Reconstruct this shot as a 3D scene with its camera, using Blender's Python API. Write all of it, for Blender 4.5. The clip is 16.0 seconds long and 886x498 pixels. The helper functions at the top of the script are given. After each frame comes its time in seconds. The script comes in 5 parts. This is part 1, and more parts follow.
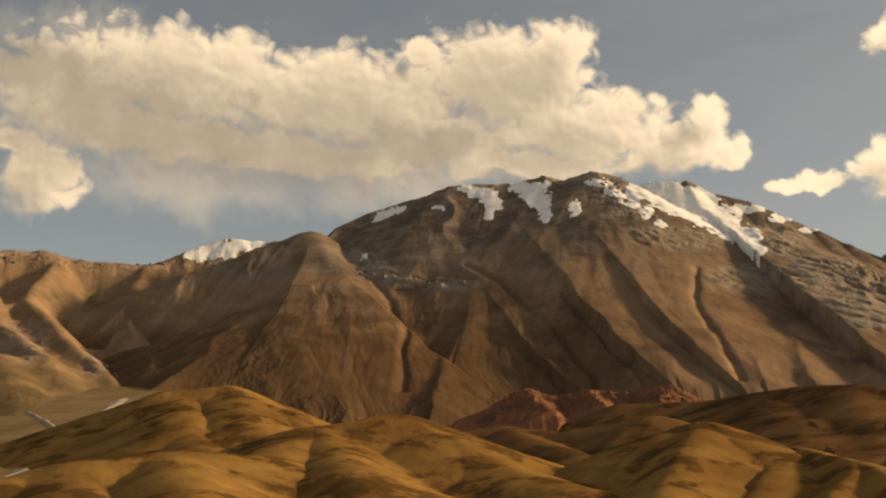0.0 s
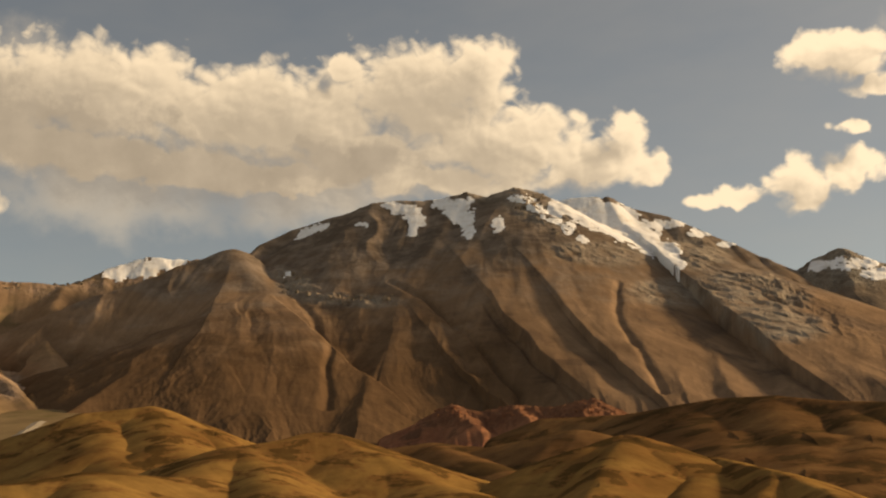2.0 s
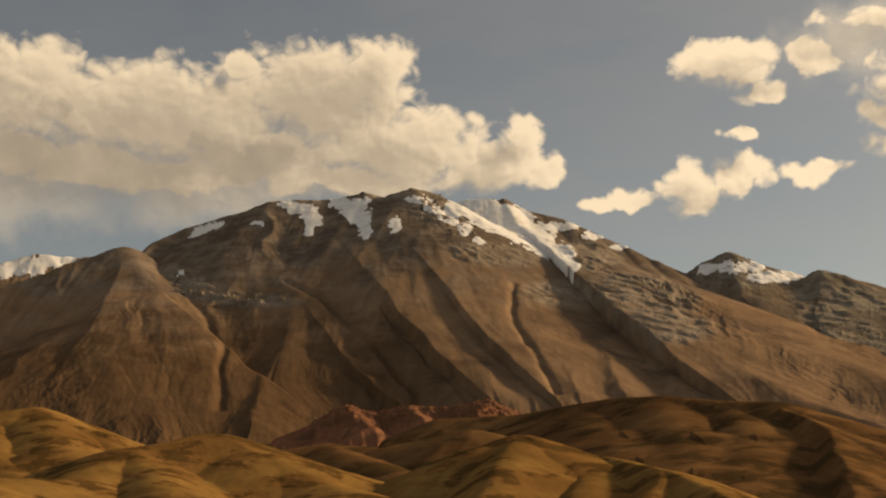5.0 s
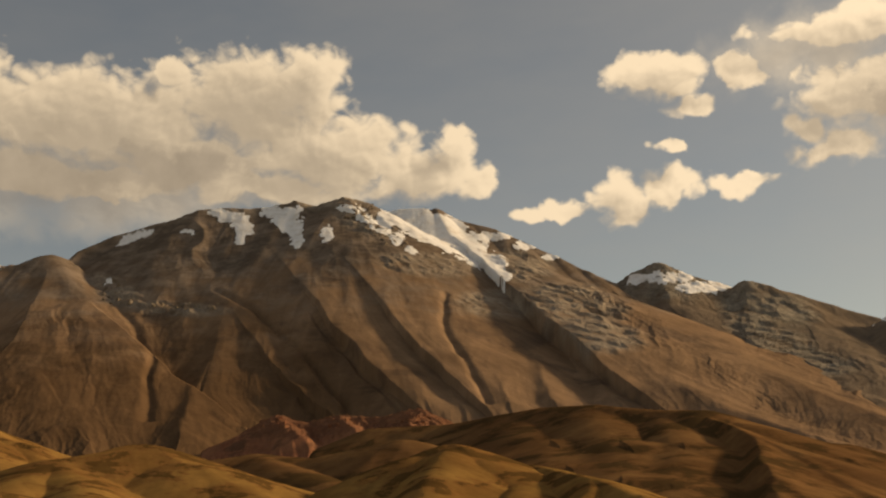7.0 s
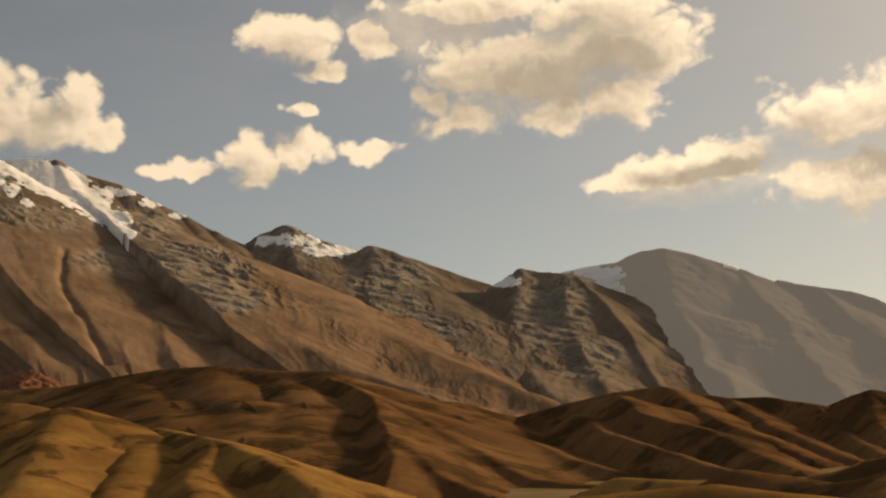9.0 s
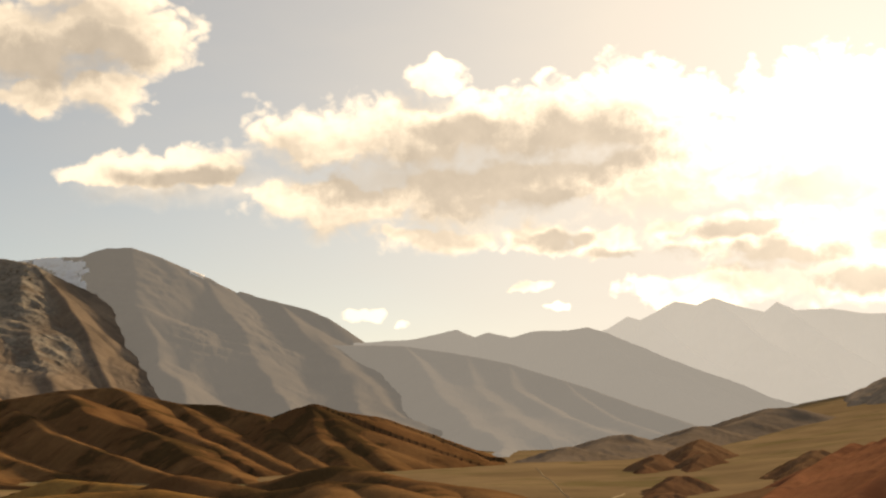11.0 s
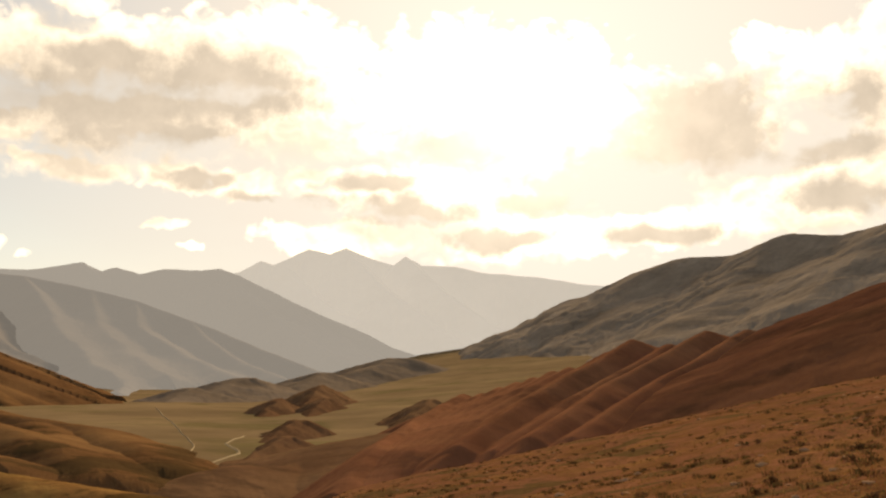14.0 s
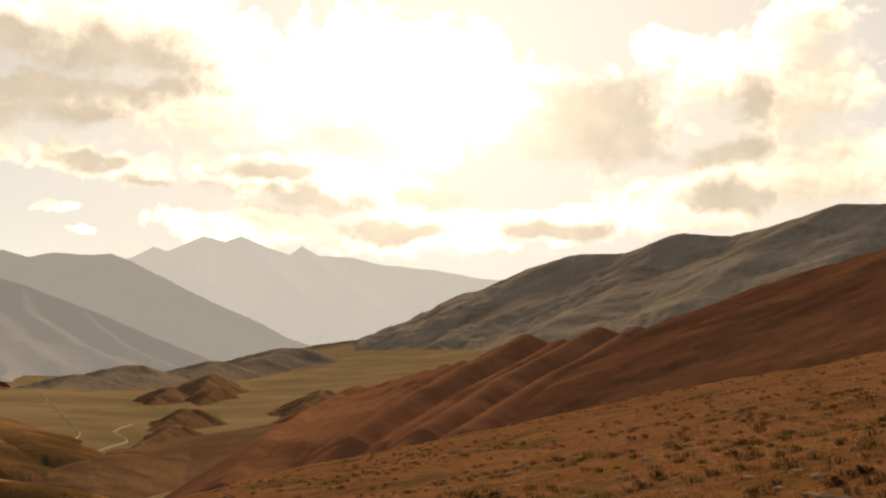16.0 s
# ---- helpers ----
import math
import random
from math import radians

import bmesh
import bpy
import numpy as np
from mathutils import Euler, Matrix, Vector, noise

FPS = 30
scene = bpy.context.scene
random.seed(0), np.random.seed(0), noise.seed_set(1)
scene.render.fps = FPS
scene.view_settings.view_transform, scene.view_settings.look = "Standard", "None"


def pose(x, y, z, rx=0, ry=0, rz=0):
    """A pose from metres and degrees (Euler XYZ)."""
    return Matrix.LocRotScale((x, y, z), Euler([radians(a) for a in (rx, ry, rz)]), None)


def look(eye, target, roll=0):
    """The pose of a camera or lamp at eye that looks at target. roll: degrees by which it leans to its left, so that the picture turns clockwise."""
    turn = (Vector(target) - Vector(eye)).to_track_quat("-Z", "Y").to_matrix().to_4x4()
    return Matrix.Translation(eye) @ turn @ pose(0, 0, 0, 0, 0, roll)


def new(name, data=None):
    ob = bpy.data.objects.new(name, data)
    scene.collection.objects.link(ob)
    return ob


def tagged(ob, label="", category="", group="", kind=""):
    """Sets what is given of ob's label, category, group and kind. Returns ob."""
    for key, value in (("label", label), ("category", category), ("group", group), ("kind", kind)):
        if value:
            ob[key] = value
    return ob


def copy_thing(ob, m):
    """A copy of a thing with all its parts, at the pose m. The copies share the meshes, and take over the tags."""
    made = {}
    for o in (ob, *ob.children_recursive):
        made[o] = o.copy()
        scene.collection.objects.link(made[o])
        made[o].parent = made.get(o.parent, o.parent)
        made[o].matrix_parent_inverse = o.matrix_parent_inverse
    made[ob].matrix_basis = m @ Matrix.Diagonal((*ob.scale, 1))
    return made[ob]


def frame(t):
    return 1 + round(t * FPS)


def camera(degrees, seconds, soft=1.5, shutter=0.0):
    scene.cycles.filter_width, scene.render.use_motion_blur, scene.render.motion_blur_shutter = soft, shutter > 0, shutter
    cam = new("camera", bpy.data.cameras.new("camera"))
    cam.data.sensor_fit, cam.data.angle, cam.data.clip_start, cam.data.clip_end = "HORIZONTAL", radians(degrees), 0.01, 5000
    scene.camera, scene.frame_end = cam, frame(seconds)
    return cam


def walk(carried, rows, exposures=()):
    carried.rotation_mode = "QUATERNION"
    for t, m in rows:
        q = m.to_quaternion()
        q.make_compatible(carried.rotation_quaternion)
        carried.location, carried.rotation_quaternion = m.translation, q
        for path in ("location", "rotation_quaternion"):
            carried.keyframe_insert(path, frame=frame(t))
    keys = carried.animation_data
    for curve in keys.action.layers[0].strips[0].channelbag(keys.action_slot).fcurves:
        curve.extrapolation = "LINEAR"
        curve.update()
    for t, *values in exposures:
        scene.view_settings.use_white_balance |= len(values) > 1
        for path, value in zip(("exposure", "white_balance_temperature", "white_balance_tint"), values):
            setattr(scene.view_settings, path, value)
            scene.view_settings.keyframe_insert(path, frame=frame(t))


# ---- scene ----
LENS, EYE = 41.17, 1.6
cam = camera(LENS, 16.0, soft=2.2)
# seconds, yaw, pitch, roll of a hand-held turn on one spot
ROWS = [
    (0.0, 0.12, 12.06, 0.17), (0.5, -0.52, 12.78, -0.17), (1.0, -1.30, 13.04, 0.71), (1.5, -2.27, 12.77, 0.92),
    (2.0, -3.40, 12.82, 1.39), (2.5, -4.17, 12.91, 2.33), (3.0, -5.17, 13.09, 1.58), (3.5, -5.97, 12.60, 1.28),
    (4.0, -6.62, 12.52, 1.50), (6.5, -11.05, 13.08, 2.34), (7.0, -11.69, 13.03, 2.41), (7.5, -13.04, 12.76, 2.33),
    (8.0, -15.70, 12.11, 2.49), (8.5, -21.39, 10.95, 2.67), (9.0, -29.65, 10.14, 4.07), (9.5, -37.56, 9.59, 2.13),
    (10.0, -44.80, 9.71, 1.50), (12.5, -66.46, 6.68, 0.70), (13.0, -69.70, 5.89, 0.13), (13.5, -72.97, 5.43, -0.30),
    (14.0, -73.76, 6.24, -0.73), (14.5, -74.37, 6.58, -1.57), (15.0, -75.31, 6.52, -2.08), (15.5, -76.63, 6.15, -2.13),
    (16.0, -78.88, 5.95, -1.69),
]
EXPOSURES = [(0.0, 0.68, 10500, 12), (4.0, 0.48, 10500, 12), (6.5, 0.39, 10500, 12), (8.5, 0.38, 10300, 12), (9.5, 0.62, 9900, 12), (10.0, 0.74, 9600, 12), (12.5, 0.92, 9300, 12), (16.0, 0.89, 9300, 12)]
walk(cam, [(t, pose(0, 0, EYE, 90 + pitch, roll, yaw)) for t, yaw, pitch, roll in ROWS], EXPOSURES)

# ---- world and sun ----
SUN_AZ, SUN_EL = 83.0, 17.0      # compass bearing from +y, height over the horizon
sun = new("sun", bpy.data.lights.new("sun", "SUN"))
sun.data.energy, sun.data.angle, sun.data.color = 3.2, radians(5.0), (1.0, 0.86, 0.68)
sun.matrix_world = look((0, 0, 0), (-math.sin(radians(SUN_AZ)) * math.cos(radians(SUN_EL)), -math.cos(radians(SUN_AZ)) * math.cos(radians(SUN_EL)), -math.sin(radians(SUN_EL))))
sun.location = (0, 0, 800)


class Nodes:
    """Small shorthand for node trees."""

    def __init__(self, tree):
        self.tree = tree
        tree.nodes.clear()

    def add(self, kind, **values):
        node = self.tree.nodes.new(kind)
        for key, value in values.items():
            if key == "ins":
                for name, v in value.items():
                    self.put(node.inputs[name], v)
            else:
                setattr(node, key, value)
        return node

    def put(self, socket, v):
        if isinstance(v, bpy.types.NodeSocket):
            self.tree.links.new(v, socket)
        else:
            socket.default_value = v

    def math(self, op, a, b=0.0, c=0.0, clamp=False):
        node = self.add("ShaderNodeMath", operation=op, use_clamp=clamp)
        for i, v in enumerate((a, b, c)):
            self.put(node.inputs[i], v)
        return node.outputs[0]

    def vmath(self, op, a, b=(0, 0, 0), scale=1.0):
        node = self.add("ShaderNodeVectorMath", operation=op)
        self.put(node.inputs[0], a)
        self.put(node.inputs[1], b)
        self.put(node.inputs[3], scale)
        return node.outputs["Value" if op in ("LENGTH", "DOT_PRODUCT", "DISTANCE") else "Vector"]

    def noise(self, vector, scale, detail=5.0, rough=0.55, distortion=0.0, color=False):
        node = self.add("ShaderNodeTexNoise", ins={"Vector": vector, "Scale": scale, "Detail": detail, "Roughness": rough, "Distortion": distortion})
        return node.outputs["Color" if color else "Fac"]

    def ramp(self, v, lo, hi, to_lo=0.0, to_hi=1.0):
        node = self.add("ShaderNodeMapRange", interpolation_type="SMOOTHSTEP")
        for name, x in (("Value", v), ("From Min", lo), ("From Max", hi), ("To Min", to_lo), ("To Max", to_hi)):
            self.put(node.inputs[name], x)
        return node.outputs[0]

    def mix(self, f, a, b, blend="MIX"):
        node = self.add("ShaderNodeMix", data_type="RGBA", blend_type=blend)
        for i, v in ((0, f), (6, a), (7, b)):
            self.put(node.inputs[i], (*v, 1.0) if isinstance(v, tuple) and len(v) == 3 else v)
        return node.outputs[2]


# cloud banks: bearing, height, half width, half height of each swelling, in degrees
BANK_WEST = [(0.0, 17.2, 4.5, 1.7), (-15.0, 17.2, 6.0, 1.8), (-3.5, 16.2, 5.0, 1.1), (-13.7, 19.6, 6.74, 2.73), (-4.7, 18.8, 8.15, 2.87), (2.8, 19.9, 4.64, 2.87), (5.4, 20.9, 2.44, 1.97), (6.1, 17.7, 4.87, 2.19), (11.4, 16.6, 3.16, 1.15), (13.0, 18.1, 1.3, 0.71), (14.6, 16.1, 0.93, 0.82), (-18.4, 18.4, 4.22, 3.01), (-8.6, 16.5, 6.96, 1.5), (-1.1, 21.6, 1.23, 0.66), (-19.7, 14.7, 2.07, 1.91), (-20.8, 16.3, 1.45, 0.96), (3.3, 16.1, 7.08, 1.09)]
PUFFS_NORTH = [(23.6, 20.6, 2.63, 0.98), (24.7, 19.2, 1.31, 0.6), (27.8, 20.2, 1.22, 0.87), (23.8, 17.1, 0.84, 0.44), (18.1, 14.6, 1.67, 0.49), (21.3, 14.9, 1.33, 1.09), (23.9, 15.4, 1.57, 0.74), (27.4, 15.1, 1.68, 0.55), (31.1, 16.0, 1.47, 0.71)]
HEAP_NORTH = [(32.2, 18.5, 2.3, 1.7), (30.6, 17.3, 1.0, 0.9), (35.4, 18.3, 4.95, 2.32), (39.5, 19.1, 4.28, 2.05), (36.2, 16.0, 2.07, 0.87), (40.0, 16.4, 2.0, 1.31), (31.9, 16.2, 1.86, 0.93), (32.9, 21.6, 4.51, 0.98), (39.1, 20.9, 4.04, 1.09)]
BANK_EAST = [(55.9, 17.6, 1.55, 0.77), (40.6, 12.9, 2.86, 0.71), (44.0, 12.9, 3.24, 1.04), (49.6, 14.5, 3.42, 1.58), (54.9, 14.4, 4.53, 2.05), (51.5, 11.3, 4.66, 1.5), (56.9, 11.6, 3.68, 2.19), (55.7, 9.6, 3.72, 0.66)]
BANK_SUNSIDE = [(59.3, 14.8, 7.02, 2.05), (64.9, 15.1, 4.92, 2.46), (60.4, 12.1, 7.05, 1.58), (67.4, 12.3, 5.46, 2.32), (55.8, 9.6, 3.45, 0.55), (60.7, 9.5, 1.68, 0.87), (63.8, 9.0, 1.69, 0.77), (67.3, 9.6, 1.91, 0.66), (60.1, 7.3, 0.76, 0.25), (61.6, 6.0, 0.65, 0.19), (66.7, 6.8, 2.05, 0.71), (56.0, 17.5, 1.46, 0.71), (70.0, 6.8, 3.26, 1.09)]
BANK_SUN = [(75.9, 13.2, 7.36, 3.42), (86.2, 12.1, 4.43, 2.32), (88.3, 15.7, 0.85, 1.15), (91.3, 14.3, 3.12, 1.69), (95.2, 13.6, 3.77, 2.87), (84.6, 7.3, 3.24, 1.04), (90.0, 8.2, 4.47, 1.78), (95.7, 9.7, 5.5, 2.19), (73.6, 8.8, 6.24, 1.5), (76.9, 7.0, 7.1, 1.37), (95.7, 16.4, 2.25, 1.64), (51.9, 6.1, 0.77, 0.33), (53.9, 5.5, 0.52, 0.22)]
# thick, grey hearts of the banks
HEARTS = [(74.5, 11.2, 2.2, 0.7), (80.5, 9.4, 2.2, 0.6), (62.0, 9.3, 1.6, 0.35), (70.0, 9.2, 2.0, 0.4), (76.0, 6.8, 2.6, 0.4), (92.5, 8.6, 2.2, 0.7), (87.0, 13.0, 2.6, 1.2), (57.5, 12.8, 4.2, 1.8), (62.5, 13.6, 4.2, 1.6), (59.7, 11.2, 4.0, 0.7), (85.6, 11.8, 3.9, 2.0), (83.8, 10.7, 2.6, 0.7), (88.0, 10.7, 3.2, 0.8), (92.0, 10.8, 2.2, 0.8), (93.4, 13.0, 1.3, 1.2), (66.0, 8.4, 2.8, 0.3), (84.2, 7.1, 2.4, 0.5), (72.0, 7.9, 3.0, 0.7), (78.5, 8.6, 2.4, 0.6), (53.0, 12.6, 3.0, 1.0), (57.0, 14.6, 2.4, 0.8), (36.6, 17.6, 2.6, 1.3), (39.5, 18.2, 1.8, 1.0), (44.0, 12.6, 2.6, 0.4), (-15.0, 17.6, 5.0, 1.8), (-8.5, 16.2, 6.0, 1.3), (-2.0, 17.0, 4.5, 1.0), (-20.0, 19.6, 3.0, 1.0)]
# thin veils hanging under and between the banks
VEILS = [(-12, 15.8, 8, 2.6), (-3, 15.6, 7, 1.9), (4, 16.2, 6, 1.6), (-17, 20, 6, 2.6), (43, 12.2, 5, 1.2), (31, 20.8, 5, 2.2), (54, 12.4, 3.5, 1.2), (61, 12.3, 4.5, 1.6)]
# the same broken cloud carries on behind the lookout
BANK_REST = [(-40, 20, 12, 4), (-75, 16, 14, 4), (-110, 22, 16, 5), (-150, 18, 16, 4), (165, 24, 18, 6), (125, 16, 14, 5), (110, 12, 8, 3), (-30, 38, 16, 7), (40, 42, 18, 7), (100, 38, 18, 8), (-120, 45, 20, 8)]


def cloud_group(name, swellings):
    """Node group: warped (bearing, height) in degrees to cloud cover, 1 in a swelling's middle, 0 and less outside."""
    g = bpy.data.node_groups.new(name, "ShaderNodeTree")
    g.interface.new_socket("Vector", in_out="INPUT", socket_type="NodeSocketVector")
    g.interface.new_socket("Cover", in_out="OUTPUT", socket_type="NodeSocketFloat")
    n = Nodes(g)
    v = n.add("NodeGroupInput").outputs[0]
    near = None
    for az, el, w, h in swellings:
        at = n.add("ShaderNodeMapping", vector_type="TEXTURE", ins={"Vector": v, "Location": (az, el, 0), "Scale": (w * 1.06, h * 1.06, 1)})
        d = n.vmath("LENGTH", at.outputs[0])
        near = d if near is None else n.math("SMOOTH_MIN", near, d, 0.14)
        v = n.vmath("ADD", v, n.vmath("SCALE", (1e-7, 0, 0), scale=near))   # keeps the swellings in one chain
    n.put(n.add("NodeGroupOutput").inputs[0], n.math("SUBTRACT", 1.0, near))
    return g


def billow_group():
    """Node group: heaped, cauliflower-like noise about zero, with rounded swellings and sharp creases."""
    g = bpy.data.node_groups.new("billow", "ShaderNodeTree")
    g.interface.new_socket("Vector", in_out="INPUT", socket_type="NodeSocketVector")
    g.interface.new_socket("Height", in_out="OUTPUT", socket_type="NodeSocketFloat")
    n = Nodes(g)
    v = n.vmath("MULTIPLY", n.add("NodeGroupInput").outputs[0], (1.0, 1.3, 1.0))
    total = 0.0
    for turn, scale, size in ((0.6, 0.37, 0.8), (1.9, 0.83, 0.5), (2.7, 1.9, 0.17)):
        at = n.add("ShaderNodeMapping", ins={"Vector": v, "Location": (scale * 31.0, scale * 17.0, scale * 3.3), "Rotation": (0.5 * turn, 0.3, turn)}).outputs[0]
        lump = n.math("ABSOLUTE", n.math("SUBTRACT", n.noise(at, scale, 1.0, 0.4, 0.5), 0.5))
        total = n.math("ADD", total, n.math("MULTIPLY", n.math("SUBTRACT", lump, 0.1), size * 2.0))
    total = n.math("ADD", total, n.math("MULTIPLY", n.math("SUBTRACT", n.noise(v, 1.0, 4.5, 0.5, 0.3), 0.5), 0.45))
    n.put(n.add("NodeGroupOutput").inputs[0], total)
    return g


def make_world():
    world = bpy.data.worlds.new("sky")
    scene.world = world
    world.use_nodes = True
    n = Nodes(world.node_tree)
    way = n.add("ShaderNodeTexCoord").outputs["Generated"]
    xyz = n.add("ShaderNodeSeparateXYZ", ins={0: way}).outputs
    az = n.math("MULTIPLY", n.math("ARCTAN2", xyz[0], xyz[1]), 180 / math.pi)
    el = n.math("MULTIPLY", n.math("ARCSINE", xyz[2]), 180 / math.pi)
    sphere = n.add("ShaderNodeCombineXYZ", ins={0: az, 1: el}).outputs[0]
    # billows: coarse and fine warping of the banks' outlines
    coarse = n.vmath("SUBTRACT", n.noise(sphere, 0.35, 3.0, 0.5, color=True), (0.5, 0.5, 0.5))
    fine = n.vmath("SUBTRACT", n.noise(sphere, 0.9, 3.5, 0.5, color=True), (0.5, 0.5, 0.5))
    warped = n.vmath("ADD", sphere, n.vmath("MULTIPLY", coarse, (3.0, 1.8, 0)))
    warped = n.vmath("ADD", warped, n.vmath("MULTIPLY", fine, (1.2, 1.0, 0)))
    group = cloud_group("cloud_cover", BANK_WEST + PUFFS_NORTH + HEAP_NORTH + BANK_EAST + BANK_SUNSIDE + BANK_SUN + BANK_REST)
    heart = cloud_group("cloud_hearts", HEARTS)
    veils = cloud_group("cloud_veils", VEILS)

    def cover(v, tree=group):
        node = n.add("ShaderNodeGroup", node_tree=tree)
        n.put(node.inputs[0], v)
        return node.outputs[0]

    puffs = billow_group()

    def billow(v):
        node = n.add("ShaderNodeGroup", node_tree=puffs)
        n.put(node.inputs[0], v)
        return node.outputs[0]

    grain = billow(sphere)
    here = n.math("ADD", cover(warped), n.math("MULTIPLY", grain, 0.85))
    # thickness of cloud between this spot and the light, which comes from the sun's side and from above
    toward = n.vmath("NORMALIZE", n.vmath("SUBTRACT", (SUN_AZ, SUN_EL, 0), sphere))
    toward = n.vmath("ADD", n.vmath("SCALE", toward, scale=0.7), (0.0, 0.75, 0.0))
    ahead = cover(n.vmath("ADD", warped, n.vmath("SCALE", toward, scale=1.5)))
    relief = n.math("SUBTRACT", billow(n.vmath("ADD", sphere, n.vmath("SCALE", toward, scale=0.3))), grain)
    soft = n.ramp(n.math("SUBTRACT", ahead, cover(warped)), -0.1, 0.6, 0.26, 1.0)
    alpha = n.math("POWER", n.ramp(here, -0.16, soft), 0.8)
    thick = n.math("ADD", n.math("MULTIPLY", ahead, 0.8), n.math("MULTIPLY", cover(warped), 0.25))
    shade = n.ramp(n.math("ADD", thick, n.math("MULTIPLY", relief, 0.6)), -0.4, 0.85)
    soft_warp = n.vmath("ADD", sphere, n.vmath("MULTIPLY", coarse, (3.5, 2.2, 0)))
    core = n.ramp(n.math("ADD", cover(soft_warp, heart), n.math("MULTIPLY", n.math("SUBTRACT", n.noise(sphere, 0.9, 5.0, 0.6), 0.5), 1.6)), -1.2, 0.4)
    shade = n.math("MAXIMUM", n.math("MULTIPLY", shade, 0.85), core)
    thin = n.math("ADD", cover(soft_warp, veils), n.math("MULTIPLY", n.math("SUBTRACT", n.noise(sphere, 0.45, 5.0, 0.55), 0.5), 1.1))
    alpha = n.math("MAXIMUM", alpha, n.math("MULTIPLY", n.ramp(thin, -0.15, 0.95), 0.62))
    # angle to the sun
    g_az, g_el = radians(SUN_AZ - 5.0), radians(SUN_EL - 3.0)      # the brightest cloud lies a little under the sun
    s = (math.sin(g_az) * math.cos(g_el), math.cos(g_az) * math.cos(g_el), math.sin(g_el))
    off = n.math("MULTIPLY", n.math("ARCCOSINE", n.math("MINIMUM", n.vmath("DOT_PRODUCT", n.vmath("NORMALIZE", way), s), 1.0)), 180 / math.pi)
    aureole = n.math("EXPONENT", n.math("DIVIDE", off, -6.0))
    wide = n.math("EXPONENT", n.math("DIVIDE", off, -31.0))
    glare = n.math("MULTIPLY", n.math("EXPONENT", n.math("DIVIDE", off, -22.0)), 1.6)
    shade = n.math("MULTIPLY", shade, n.math("SUBTRACT", 1.0, n.math("EXPONENT", n.math("DIVIDE", off, -2.5))))
    lit = n.math("ADD", n.math("ADD", 0.51, n.math("MULTIPLY", wide, 0.62)), n.math("MULTIPLY", aureole, 2.2))
    dim = n.math("ADD", n.math("ADD", 0.26, n.math("MULTIPLY", wide, 0.21)), n.math("MULTIPLY", aureole, 0.02))
    dim = n.math("MULTIPLY", dim, n.math("ADD", 0.72, n.math("MULTIPLY", n.noise(sphere, 0.5, 4.0, 0.55), 0.5)))
    bright = n.mix(shade, n.vmath("SCALE", (1.0, 0.955, 0.895), scale=lit), n.vmath("SCALE", (0.95, 0.925, 0.92), scale=dim))
    sky = n.add("ShaderNodeTexSky", sky_type="NISHITA", sun_disc=False, sun_elevation=radians(SUN_EL), sun_rotation=radians(SUN_AZ), air_density=1.0, dust_density=1.5, altitude=2500)
    blue = n.vmath("SCALE", sky.outputs[0], scale=0.07)
    veil = n.math("MULTIPLY", n.noise(n.vmath("MULTIPLY", sphere, (1, 2.5, 1)), 0.09, 4.0, 0.6), 0.25)
    blue = n.mix(n.math("ADD", glare, veil, clamp=True), blue, n.vmath("SCALE", (0.88, 0.92, 1.0), scale=n.math("ADD", 0.28, n.math("MULTIPLY", wide, 0.36))))
    out = n.add("ShaderNodeBackground", ins={"Color": n.mix(alpha, blue, bright), "Strength": 1.0})
    n.put(n.add("ShaderNodeOutputWorld").inputs[0], out.outputs[0])


make_world()

